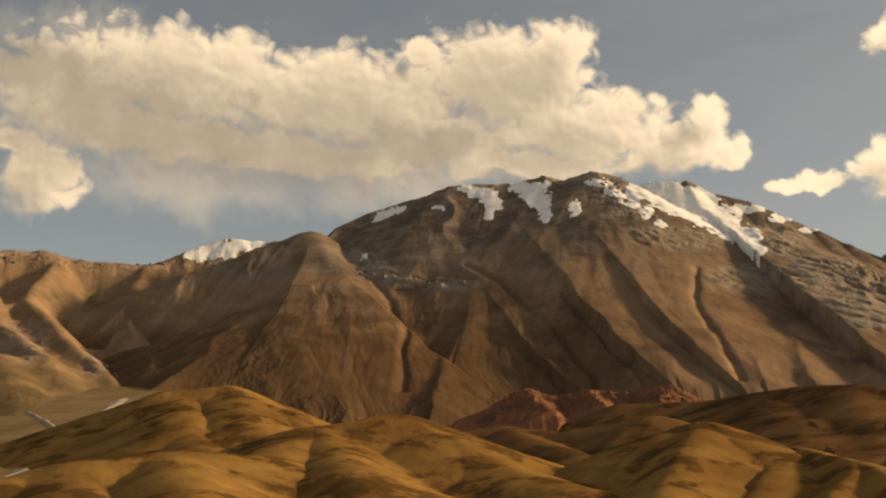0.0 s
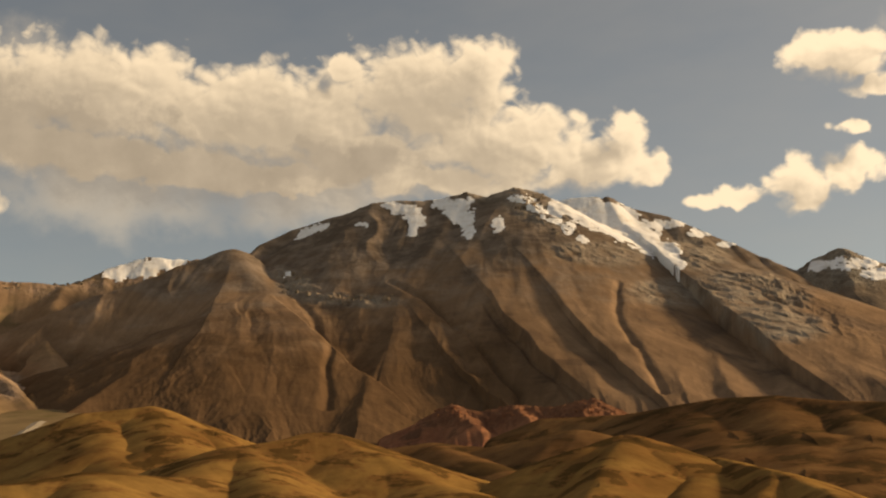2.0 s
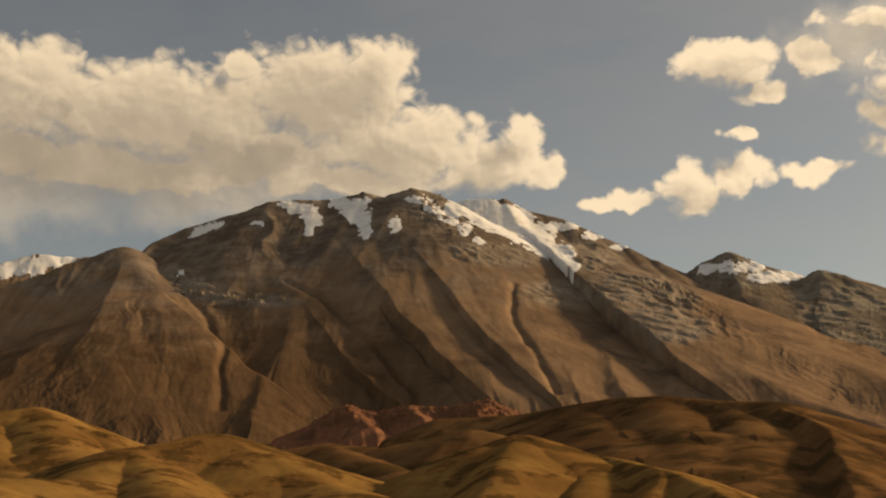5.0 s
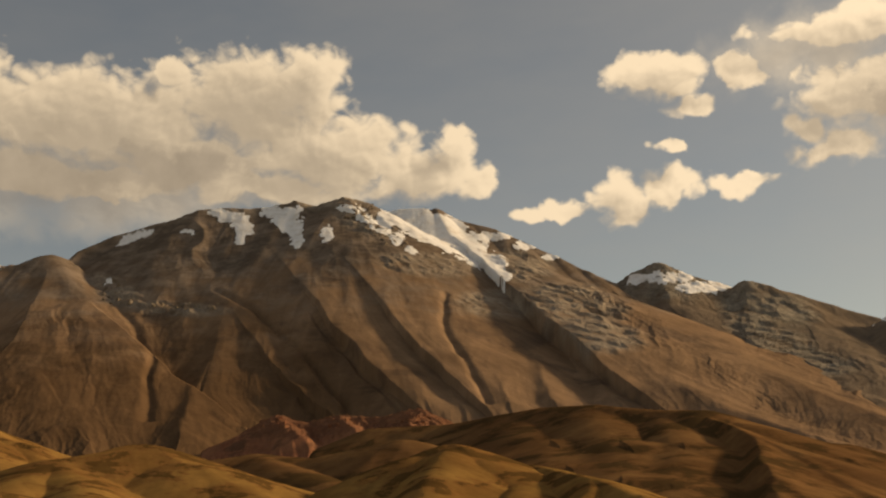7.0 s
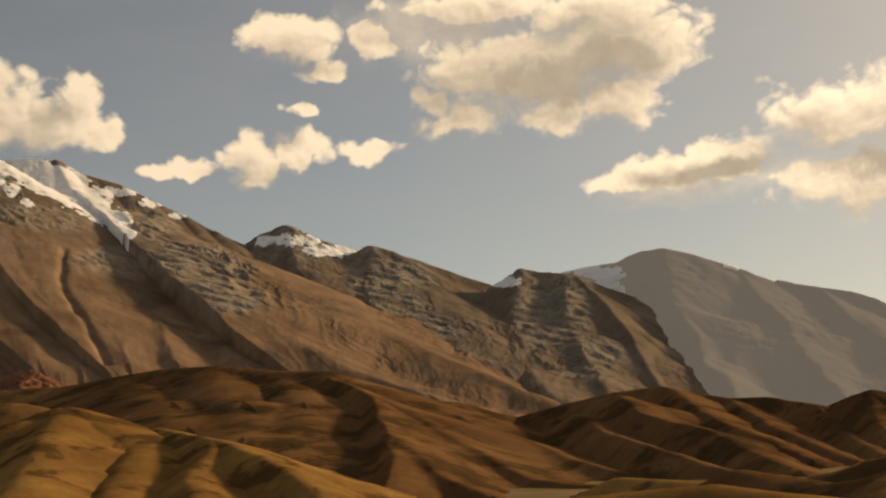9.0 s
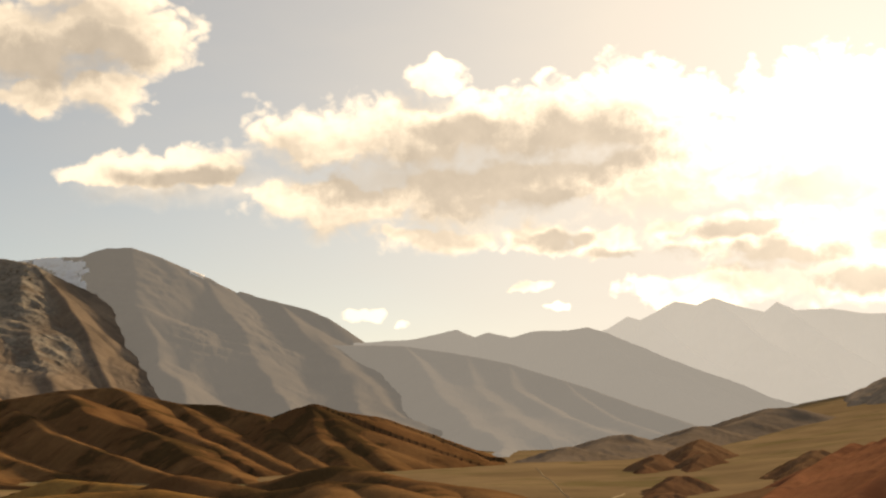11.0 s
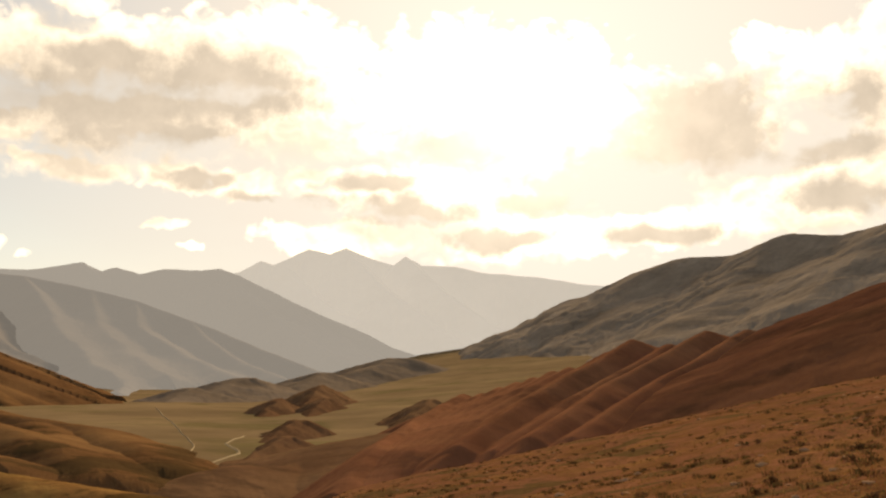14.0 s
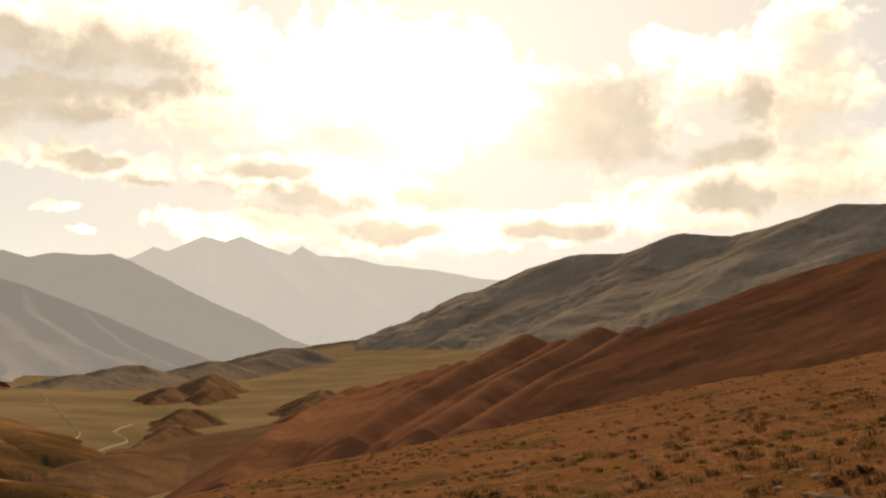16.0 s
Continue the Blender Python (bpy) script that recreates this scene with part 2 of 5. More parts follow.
# ---- materials ----
def ground_material(name, low, high, dark, patch_scale, rock=(0.30, 0.25, 0.20), rough=0.95, bump=2.0, streak=1.0, fine=0.35, turf=(0.52, 0.64), rim=None, alpine=None, foot=None):
    """Earth and dry turf: two earth tones in broad patches, dark turf patches, fine grain, and bare rock where the
    attribute 'rock' is high."""
    m = bpy.data.materials.new(name)
    m.use_nodes = True
    n = Nodes(m.node_tree)
    at = n.add("ShaderNodeNewGeometry").outputs["Position"]
    broad = n.noise(at, 1.0 / patch_scale, 5.0, 0.6, 0.4)
    patch = n.noise(n.vmath("ADD", at, (310.0, 70.0, 20.0)), 2.3 / patch_scale, 6.0, 0.65, 0.3)
    grain = n.noise(at, fine * 10.0 / patch_scale, 8.0, 0.7)
    # wash lines that run down the slope
    wash = n.noise(n.vmath("MULTIPLY", at, (1.0, 1.0, 0.12)), 6.0 / patch_scale, 4.0, 0.6, 0.8)
    colour = n.mix(n.ramp(broad, 0.36, 0.64), low, high)
    if rim:
        colour = n.mix(n.math("MULTIPLY", n.ramp(patch, turf[0] - 0.06, turf[0]), 0.7), colour, rim)
    colour = n.mix(n.math("MULTIPLY", n.ramp(patch, *turf), 0.8), colour, dark)
    colour = n.mix(n.math("MULTIPLY", n.ramp(wash, 0.45, 0.75), 0.45 * streak), colour, n.mix(0.5, low, dark))
    if foot:        # turf low down in the west
        down = n.add("ShaderNodeSeparateXYZ", ins={0: at}).outputs[2]
        down = n.math("ADD", down, n.math("MULTIPLY", n.math("SUBTRACT", n.noise(at, 4.0 / patch_scale, 6.0, 0.65), 0.5), 500.0))
        west = n.ramp(n.add("ShaderNodeSeparateXYZ", ins={0: at}).outputs[0], 250.0, 650.0, 0.85, 0.15)
        colour = n.mix(n.math("MULTIPLY", n.ramp(down, *foot[0], 1.0, 0.0), west), colour, foot[1])
    if alpine:      # darker, greyer rock high up
        up = n.add("ShaderNodeSeparateXYZ", ins={0: at}).outputs[2]
        up = n.math("ADD", up, n.math("MULTIPLY", n.math("SUBTRACT", n.noise(at, 3.5 / patch_scale, 6.0, 0.65), 0.5), 900.0))
        colour = n.mix(n.math("MULTIPLY", n.ramp(up, *alpine[0]), 0.85), colour, n.mix(n.ramp(n.noise(at, 7.0 / patch_scale, 6.0, 0.7), 0.4, 0.62), tuple(0.6 * c for c in alpine[1]), alpine[1]))
    stone = n.math("MULTIPLY", n.add("ShaderNodeAttribute", attribute_name="rock").outputs["Fac"], n.ramp(n.noise(at, 5.0 / patch_scale, 6.0, 0.7), 0.3, 0.55))
    pale = n.mix(n.ramp(n.noise(n.vmath("MULTIPLY", at, (1.4, 1.4, 0.8)), 9.0 / patch_scale, 7.0, 0.72), 0.35, 0.68), n.mix(0.55, rock, dark), rock)
    colour = n.mix(n.math("MULTIPLY", stone, 1.0, clamp=True), colour, pale)
    runnel = n.add("ShaderNodeAttribute", attribute_name="wash").outputs["Fac"]
    value = n.math("MULTIPLY", n.math("ADD", 0.5, n.math("MULTIPLY", grain, 1.0)), n.math("ADD", 1.0, n.math("MULTIPLY", runnel, 0.09)))
    colour = n.vmath("SCALE", colour, scale=value)
    height = n.math("ADD", n.math("MULTIPLY", grain, 1.0), n.math("MULTIPLY", n.noise(at, 14.0 / patch_scale, 6.0, 0.7), n.math("ADD", 0.5, n.math("MULTIPLY", stone, 3.0))))
    relief = n.add("ShaderNodeBump", ins={"Height": height, "Strength": 0.8, "Distance": bump})
    shader = n.add("ShaderNodeBsdfPrincipled", ins={"Base Color": colour, "Roughness": rough, "Specular IOR Level": 0.0, "Normal": relief.outputs[0]})
    n.put(n.add("ShaderNodeOutputMaterial").inputs[0], shader.outputs[0])
    return m


def snow_material():
    m = bpy.data.materials.new("old_snow")
    m.use_nodes = True
    n = Nodes(m.node_tree)
    at = n.add("ShaderNodeNewGeometry").outputs["Position"]
    dirt = n.noise(n.vmath("MULTIPLY", at, (1, 1, 0.4)), 0.02, 7.0, 0.7)
    colour = n.mix(n.ramp(dirt, 0.45, 0.75), (0.86, 0.86, 0.87), (0.62, 0.57, 0.52))
    relief = n.add("ShaderNodeBump", ins={"Height": n.noise(at, 0.05, 6.0, 0.6), "Strength": 0.5, "Distance": 4.0})
    shader = n.add("ShaderNodeBsdfPrincipled", ins={"Base Color": colour, "Roughness": 0.6, "Specular IOR Level": 0.3, "Normal": relief.outputs[0]})
    n.put(n.add("ShaderNodeOutputMaterial").inputs[0], shader.outputs[0])
    return m


M_MOUNTAIN = ground_material("mountain_scree", (0.225, 0.145, 0.095), (0.28, 0.183, 0.12), (0.135, 0.095, 0.072), 600, rock=(0.35, 0.295, 0.24), bump=3.5, streak=0.4, foot=((340, 700), (0.105, 0.06, 0.033)), alpine=((560, 900), (0.2, 0.16, 0.132)))
M_LEFT = ground_material("ridge_scree", (0.245, 0.155, 0.095), (0.29, 0.185, 0.115), (0.155, 0.115, 0.065), 500, rock=(0.38, 0.265, 0.20), bump=4.0, foot=((170, 430), (0.13, 0.095, 0.05)))
M_FAR = ground_material("far_rock", (0.185, 0.14, 0.105), (0.225, 0.172, 0.13), (0.13, 0.105, 0.085), 500, rock=(0.33, 0.29, 0.24), bump=7.0)
M_HILL = ground_material("dry_turf_hill", (0.20, 0.105, 0.038), (0.29, 0.165, 0.058), (0.085, 0.05, 0.019), 110, bump=0.8, streak=0.2, turf=(0.545, 0.575), rim=(0.19, 0.09, 0.035))
M_DARKHILL = ground_material("brown_turf_hill", (0.145, 0.074, 0.035), (0.19, 0.103, 0.047), (0.065, 0.042, 0.02), 170, bump=0.8, streak=0.4, turf=(0.53, 0.58), rim=(0.13, 0.065, 0.03))
M_RED = ground_material("red_earth", (0.122, 0.052, 0.032), (0.155, 0.07, 0.039), (0.085, 0.042, 0.025), 60, bump=0.3, streak=0.5)
M_RIB = ground_material("ribbed_red_and_tan_earth", (0.205, 0.084, 0.047), (0.25, 0.114, 0.061), (0.135, 0.061, 0.036), 110, bump=0.3, streak=0.5)
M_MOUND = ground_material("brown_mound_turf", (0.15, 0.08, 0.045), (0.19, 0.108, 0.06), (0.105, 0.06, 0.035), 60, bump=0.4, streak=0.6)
# mound turf again, paler and greyer: distance haze mixed into its colour
M_HAZEMOUND = ground_material("far_mound_turf_hazed", (0.21, 0.16, 0.118), (0.235, 0.18, 0.135), (0.175, 0.132, 0.098), 160, bump=0.6)
M_REDCRAG = ground_material("red_crag", (0.24, 0.10, 0.06), (0.28, 0.13, 0.075), (0.11, 0.06, 0.04), 120, rock=(0.25, 0.115, 0.07), bump=2.0)
M_VALLEY = ground_material("valley_grass", (0.205, 0.142, 0.08), (0.25, 0.175, 0.098), (0.15, 0.12, 0.056), 260, bump=0.3, streak=0.2)
# olive earth, its tones lightened to stand in for haze over the east range
M_EAST = ground_material("olive_slopes_hazed", (0.27, 0.215, 0.165), (0.31, 0.25, 0.195), (0.21, 0.165, 0.125), 350, bump=1.5, streak=0.25)
M_NEAR = ground_material("near_dry_turf", (0.155, 0.068, 0.031), (0.215, 0.105, 0.044), (0.1, 0.068, 0.027), 7, bump=0.12, streak=0.2, fine=1.2, turf=(0.5, 0.6), rim=(0.24, 0.1, 0.058))


def backdrop_material(haze_glow, tone):
    """A far range or ridge, with the valley's bright hazy air painted in as even emission."""
    m = bpy.data.materials.new("far_range_painted_haze")
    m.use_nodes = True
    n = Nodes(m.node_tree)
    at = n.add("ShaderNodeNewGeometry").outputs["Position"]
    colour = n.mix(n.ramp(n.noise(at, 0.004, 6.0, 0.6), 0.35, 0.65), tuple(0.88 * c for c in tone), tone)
    shader = n.add("ShaderNodeBsdfPrincipled", ins={"Base Color": colour, "Roughness": 1.0, "Specular IOR Level": 0.0, "Emission Color": (0.84, 0.875, 0.935, 1), "Emission Strength": haze_glow})
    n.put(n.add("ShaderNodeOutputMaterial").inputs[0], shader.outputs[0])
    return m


# painted haze: emission strength, then rock tone, for each far layer
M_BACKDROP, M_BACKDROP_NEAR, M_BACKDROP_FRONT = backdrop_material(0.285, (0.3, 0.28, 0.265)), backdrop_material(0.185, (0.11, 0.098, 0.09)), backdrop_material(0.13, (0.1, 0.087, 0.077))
# big_mountain: a weaker emission for its haze over dark rock
M_HAZE_FAINT = backdrop_material(0.08, (0.125, 0.108, 0.094))
M_CRAG = ground_material("grey_crag", (0.21, 0.165, 0.125), (0.28, 0.225, 0.175), (0.14, 0.11, 0.09), 120, bump=3.0)
M_SNOW = snow_material()


# ---- terrain tools ----
def grad_noise(x, y, seed=0):
    """Gradient noise on arrays, about -0.7 to 0.7."""
    xi, yi = np.floor(x).astype(np.int64), np.floor(y).astype(np.int64)
    xf, yf = x - xi, y - yi

    def dot(i, j):
        h = (xi + i) * 374761393 + (yi + j) * 668265263 + seed * 1442695041
        h = (h ^ (h >> 13)) * 1274126177
        a = ((h ^ (h >> 16)) & 1023) * (2 * np.pi / 1024)
        return np.cos(a) * (xf - i) + np.sin(a) * (yf - j)

    u, v = xf ** 3 * (xf * (xf * 6 - 15) + 10), yf ** 3 * (yf * (yf * 6 - 15) + 10)
    return (dot(0, 0) * (1 - u) + dot(1, 0) * u) * (1 - v) + (dot(0, 1) * (1 - u) + dot(1, 1) * u) * v


def fbm(x, y, octaves=5, seed=0, gain=0.5):
    total, amp = 0.0, 1.0
    for k in range(octaves):
        total = total + amp * grad_noise(x, y, seed + k * 17)
        x, y, amp = x * 2.03 + 11.3, y * 2.03 + 5.7, amp * gain
    return total


def ridged(x, y, octaves=4, seed=0, gain=0.5):
    """0 on sharp crests, growing into rounded hollows."""
    total, amp = 0.0, 1.0
    for k in range(octaves):
        total = total + amp * np.abs(grad_noise(x, y, seed + k * 17)) * 2
        x, y, amp = x * 2.1 + 3.3, y * 2.1 + 8.1, amp * gain
    return total


def place(az, el, d):
    """A spot by bearing and height in degrees and distance over the ground, from the lookout."""
    return (d * math.sin(radians(az)), d * math.cos(radians(az)), EYE + d * math.tan(radians(el)))


def step(x, a, b):
    t = np.clip((x - a) / (b - a), 0, 1)
    return t * t * (3 - 2 * t)


def lookout(x, y):
    """The slope on which the camera stands: falls to the north, breaks off to the valley in the east."""
    q = 0.75 * x + 0.66 * y
    z = 0.01 * x - 0.21 * np.maximum(y, -400) - 0.42 * np.maximum(0, q - 58 + 6 * grad_noise(x / 30, y / 30, 5)) - 0.0006 * np.maximum(0, y) ** 2
    return z + 0.5 * fbm(x / 14, y / 14, 4, 3) * step(np.hypot(x, y), 6, 30)


def base(x, y):
    """The broad lie of the land: a valley floor that climbs to the north and at its head."""
    d, az = np.hypot(x, y), np.degrees(np.arctan2(x, y))
    n = 1 - step(np.abs(az), 12, 48)
    r = step(az, 64, 98)
    z = -36 + 0.0125 * d + n * 0.09 * np.maximum(0, d - 700) + (1 - n) * 0.021 * np.maximum(0, d - 2000) + r * 0.049 * np.maximum(0, d - 250)
    z = z + 0.035 * step(-az, 8, 13) * np.maximum(0, d - 700)
    trough = step(az, 44, 56) * (1 - step(az, 64, 76))
    z = z - 0.02 * trough * np.maximum(0, d - 900)
    return z + 3.0 * fbm(x / 160, y / 160, 4, 9) * step(d, 100, 500)


def land(x, y):
    return np.maximum(lookout(x, y), base(x, y))


def spine_height(x, y, spines, blend=0.0, crests=1):
    """Height of ridges: each spine is (points, slope, round radius, foot), the land falls away from it on both sides;
    a pair of slopes is for the right-hand and the left-hand side of the way along its points. Spurs melt into one another over
    the height blend, away from the crests. Returns the height and the distances from the nearest spine and crest."""
    top, near = np.full(x.shape, -1e4), np.full(x.shape, 1e5)
    crest = near.copy()
    for k, (points, slope, radius, foot) in enumerate(spines):
        own, off = np.full(x.shape, -1e4), np.full(x.shape, 1e5)
        p = np.array([place(*q) for q in points])
        for a, b in zip(p[:-1], p[1:]):
            e = b[:2] - a[:2]
            t = np.clip(((x - a[0]) * e[0] + (y - a[1]) * e[1]) / (e @ e), 0, 1)
            dist = np.hypot(x - a[0] - t * e[0], y - a[1] - t * e[1])
            fall = np.sqrt(dist ** 2 + radius ** 2) - radius
            left = e[0] * (y - a[1]) - e[1] * (x - a[0]) > 0
            steep = np.where(left, slope[1], slope[0]) if isinstance(slope, tuple) else slope
            z = a[2] + t * (b[2] - a[2]) - foot * (1 - np.exp(-steep * fall / foot))
            own = np.maximum(own, z)
            off = np.minimum(off, dist)
        near = np.minimum(near, off)
        if k < crests:
            crest = np.minimum(crest, off)
        width = blend * step(crest, 30, 420) + 1e-3
        top = np.maximum(top, own) + 0.25 * np.clip(width - np.abs(top - own), 0, None) ** 2 / width
    return top, near, crest


def sheet(name, az, d, z, material, keep=None, rock=None, smooth=True, wash=None):
    """A mesh over a grid of bearings (columns) and distances (rows)."""
    rows, cols = z.shape
    x, y = d * np.sin(np.radians(az)), d * np.cos(np.radians(az))
    co = np.stack([x, y, z], -1).reshape(-1, 3)
    i = np.arange(rows * cols).reshape(rows, cols)
    quads = np.stack([i[:-1, :-1], i[:-1, 1:], i[1:, 1:], i[1:, :-1]], -1).reshape(-1, 4)
    if keep is not None:
        quads = quads[keep.reshape(-1)[quads].any(1)]
    used, quads = np.unique(quads, return_inverse=True)
    quads = quads.reshape(-1, 4)[:, ::-1]
    me = bpy.data.meshes.new(name)
    me.vertices.add(len(used))
    me.vertices.foreach_set("co", co[used].astype(np.float32).ravel())
    me.loops.add(quads.size)
    me.loops.foreach_set("vertex_index", quads.ravel().astype(np.int32))
    me.polygons.add(len(quads))
    me.polygons.foreach_set("loop_start", np.arange(0, quads.size, 4, dtype=np.int32))
    if smooth:
        me.polygons.foreach_set("use_smooth", np.ones(len(quads), dtype=bool))
    me.update(calc_edges=True)
    me.materials.append(material)
    if rock is not None:
        me.attributes.new("rock", "FLOAT", "POINT").data.foreach_set("value", rock.reshape(-1)[used].astype(np.float32))
    if wash is not None:
        me.attributes.new("wash", "FLOAT", "POINT").data.foreach_set("value", wash.reshape(-1)[used].astype(np.float32))
    return me


def rills(az, d, z, seed, cell, reach):
    """Streaks that run down the fall line: noise gathered uphill and downhill along the steepest way, about -2 to 2."""
    rows, cols = z.shape
    across, along = d * np.radians(az[0, 1] - az[0, 0]), np.gradient(d[:, 0])[:, None] * np.ones((1, cols))
    zi, zj = np.gradient(z)
    gi, gj = zi / along, zj / across
    size = np.hypot(gi, gj) + 1e-6
    pitch = 0.9 * cell
    si, sj = (gi / size * pitch / along).astype(np.float32), (gj / size * pitch / across).astype(np.float32)
    x, y = d * np.sin(np.radians(az)), d * np.cos(np.radians(az))
    speck = (grad_noise(x / cell, y / cell, seed) + 0.6 * grad_noise(x / (2.3 * cell), y / (2.3 * cell), seed + 5)).astype(np.float32)
    total, weight = speck.copy(), 1.0
    count = max(4, int(reach / pitch))
    i0, j0 = np.meshgrid(np.arange(rows, dtype=np.float32), np.arange(cols, dtype=np.float32), indexing="ij")
    for sign, share in ((1, 0.75), (-1, 0.25)):
        i, j = i0.copy(), j0.copy()
        for k in range(int(count * share) + 1):
            a, b = i.astype(np.int32), j.astype(np.int32)
            i, j = np.clip(i + sign * si[a, b], 0, rows - 1.001), np.clip(j + sign * sj[a, b], 0, cols - 1.001)
            fade = 1 - k / (count * share + 1)
            total += fade * speck[(i + 0.5).astype(np.int32), (j + 0.5).astype(np.int32)]
            weight += fade * fade
    return total / (0.3 * math.sqrt(weight))


def spots(az, el, list_of):
    """Soft cover, 1 inside the given ellipses (bearing, height, half width, half height, lean)."""
    total = np.zeros(az.shape)
    for a, e, w, h, lean in list_of:
        u = az - a - lean * (el - e)
        total = np.maximum(total, 1.25 - np.hypot(u / w, (el - e) / h))
    return np.clip(total / 0.5, 0, 1)


def massif(name, label, category, spines, az_range, d_range, grid, material, warp=18.0, wave=260.0, gully=26.0, rough=7.0, crags=(), snow=(), seed=1, top_rock=None, crag_rough=14.0, cuts=(), outcrops=(), blend=0.0, crests=1, warp_low=0.0, brink=None, rill=0.0, rill_cell=9.0, strata=0.0):
    """A mountain or hill from its spines, with gullies cut by ridged noise. Snowfields lie on it as parts."""
    rows, cols = grid
    az1 = np.linspace(*az_range, cols)
    d1 = np.geomspace(*d_range, rows)
    az, d = np.meshgrid(az1, d1)
    x, y = d * np.sin(np.radians(az)), d * np.cos(np.radians(az))
    wx = x + warp * fbm(x / wave, y / wave, 4, seed)
    wy = y + warp * fbm(x / wave, y / wave, 4, seed + 50)
    if warp_low:     # spurs wander more, far below the crest
        low = warp_low * step(spine_height(wx, wy, spines[:crests])[2], 60, 600)
        sway = low * fbm(np.radians(az) * np.mean(d_range) / (0.7 * wave), d / (1.6 * wave), 4, seed + 61)
        wx, wy = wx + sway * np.cos(np.radians(az)), wy - sway * np.sin(np.radians(az))
    z, near, _ = spine_height(wx, wy, spines, blend, crests)
    if brink:        # breaks off on the side of smaller bearings
        at_d, at_az = np.array(brink).T
        z = z - 1.2 * d * np.radians(np.maximum(0, np.interp(d, at_d, at_az) - az))
    below = step(near, 0.02 * wave, 0.8 * wave)
    # gullies that run down the fall line, and finer rills
    u = np.radians(az) * np.mean(d_range)
    z = z - gully * below * ridged(u / (0.55 * wave) + 0.5 * fbm(x / wave, y / wave, 3, seed + 7), d / (11.0 * wave), 2, seed + 3, 0.35)
    side = np.minimum(az - az_range[0], az_range[1] - az)
    z = z - 0.25 * np.mean(d_range) * (1 - step(side, 0, 0.09 * (az_range[1] - az_range[0])))
    el = np.degrees(np.arctan2(z - EYE, d))
    rock = spots(az + 0.25 * fbm(x / 90, y / 90, 3, seed + 21), el, crags) if len(crags) else np.zeros(az.shape)
    if top_rock:
        rock = np.maximum(rock, step(el + 0.6 * fbm(x / 120, y / 120, 4, seed + 31), *top_rock))
    pitch = np.mean(d_range) * math.log(d_range[1] / d_range[0]) / rows
    fine = int(np.clip(math.log2(0.2 * wave / (2.2 * pitch)) + 1, 1, 5))
    drift = u + 0.1 * wave * fbm(x / wave, y / wave, 3, seed + 19)
    z = z + rough * (1.1 * fbm(drift / (0.16 * wave), d / (1.3 * wave), min(fine + 2, 5), seed + 11) + 0.35 * fbm(x / (0.3 * wave), y / (0.3 * wave), fine, seed + 17)) * (0.35 + 0.65 * below)
    z = z + rock * crag_rough * (0.6 - ridged((drift + 0.45 * d) / (0.26 * wave), d / (0.42 * wave), min(fine, 3), seed + 13, 0.5)) * (0.25 + 0.75 * below)
    wash = None
    if rill:        # runnels down the fall line, fine and broad
        broad = rills(az, d, z, seed + 71, 3.2 * rill_cell, 40 * rill_cell)
        narrow = rills(az, d, z, seed + 73, rill_cell, 22 * rill_cell)
        wash = 0.6 * broad + 0.55 * narrow
        z = z + rill * (0.9 * broad + 0.4 * narrow) * (0.15 + 0.85 * below) * (1 + 0.8 * rock)
    if strata:      # tilted rock beds that stand out as ledges
        bed = (z + 0.35 * u + 14 * fbm(x / 70, y / 70, 3, seed + 81)) / 34
        saw = bed - np.floor(bed)
        z = z + rock * strata * (step(saw, 0.0, 0.25) * (1 - step(saw, 0.55, 1.0)) - 0.4) * (0.3 + 0.7 * below)
    for line, width, depth in cuts:      # stream gullies
        p = np.array([place(*q) for q in line])
        far = np.full(x.shape, 1e5)
        for a, b in zip(p[:-1], p[1:]):
            e = b[:2] - a[:2]
            t = np.clip(((x - a[0]) * e[0] + (y - a[1]) * e[1]) / (e @ e), 0, 1)
            far = np.minimum(far, np.hypot(wx - a[0] - t * e[0], wy - a[1] - t * e[1]))
        z = z - depth * np.exp(-(far / width) ** 2)
    floor_z = land(x, y)
    thing = new(name, sheet(name, az, d, z, material, z > floor_z - 30, rock, True, wash))
    tagged(thing, label, category)
    el = np.degrees(np.arctan2(z - EYE, d))
    for a, e, w, h, count, size, tag in outcrops:
        r = np.random.default_rng(seed + int(100 * (a + e)) % 999)
        bm = bmesh.new()
        for _ in range(int(count * 0.8)):
            qa, qe = a + w * r.uniform(-1, 1), e + h * r.uniform(-1, 1)
            j = int(round((qa - az_range[0]) / (az_range[1] - az_range[0]) * (cols - 1)))
            i = int(np.argmin(np.abs(el[:, j] - qe)))
            turn = Euler(r.uniform(-0.5, 0.5, 3)).to_matrix() @ Euler((0, 0, r.uniform(0, 6))).to_matrix()
            span = 0.5 * size * r.uniform(0.35, 1.15) ** 1.5
            form = [Vector((sx * r.uniform(0.5, 1), sy * r.uniform(0.5, 1), sz * r.uniform(0.7, 1.6))) for sz in (-0.6, 1) for sy in (-1, 1) for sx in (-1, 1)]
            spot = Vector((x[i, j], y[i, j], z[i, j] - 0.28 * span))
            v = [bm.verts.new(spot + turn @ (f * span * 0.5)) for f in form]
            for f in ((0, 2, 3, 1), (4, 5, 7, 6), (0, 1, 5, 4), (2, 6, 7, 3), (0, 4, 6, 2), (1, 3, 7, 5)):
                bm.faces.new([v[k] for k in f])
        me = bpy.data.meshes.new("rock_outcrop")
        bm.to_mesh(me)
        bm.free()
        me.materials.append(material if material is M_REDCRAG else M_CRAG)
        part = new("rock_outcrop", me)
        part.parent = thing
        tagged(part, tag, kind="stuff")
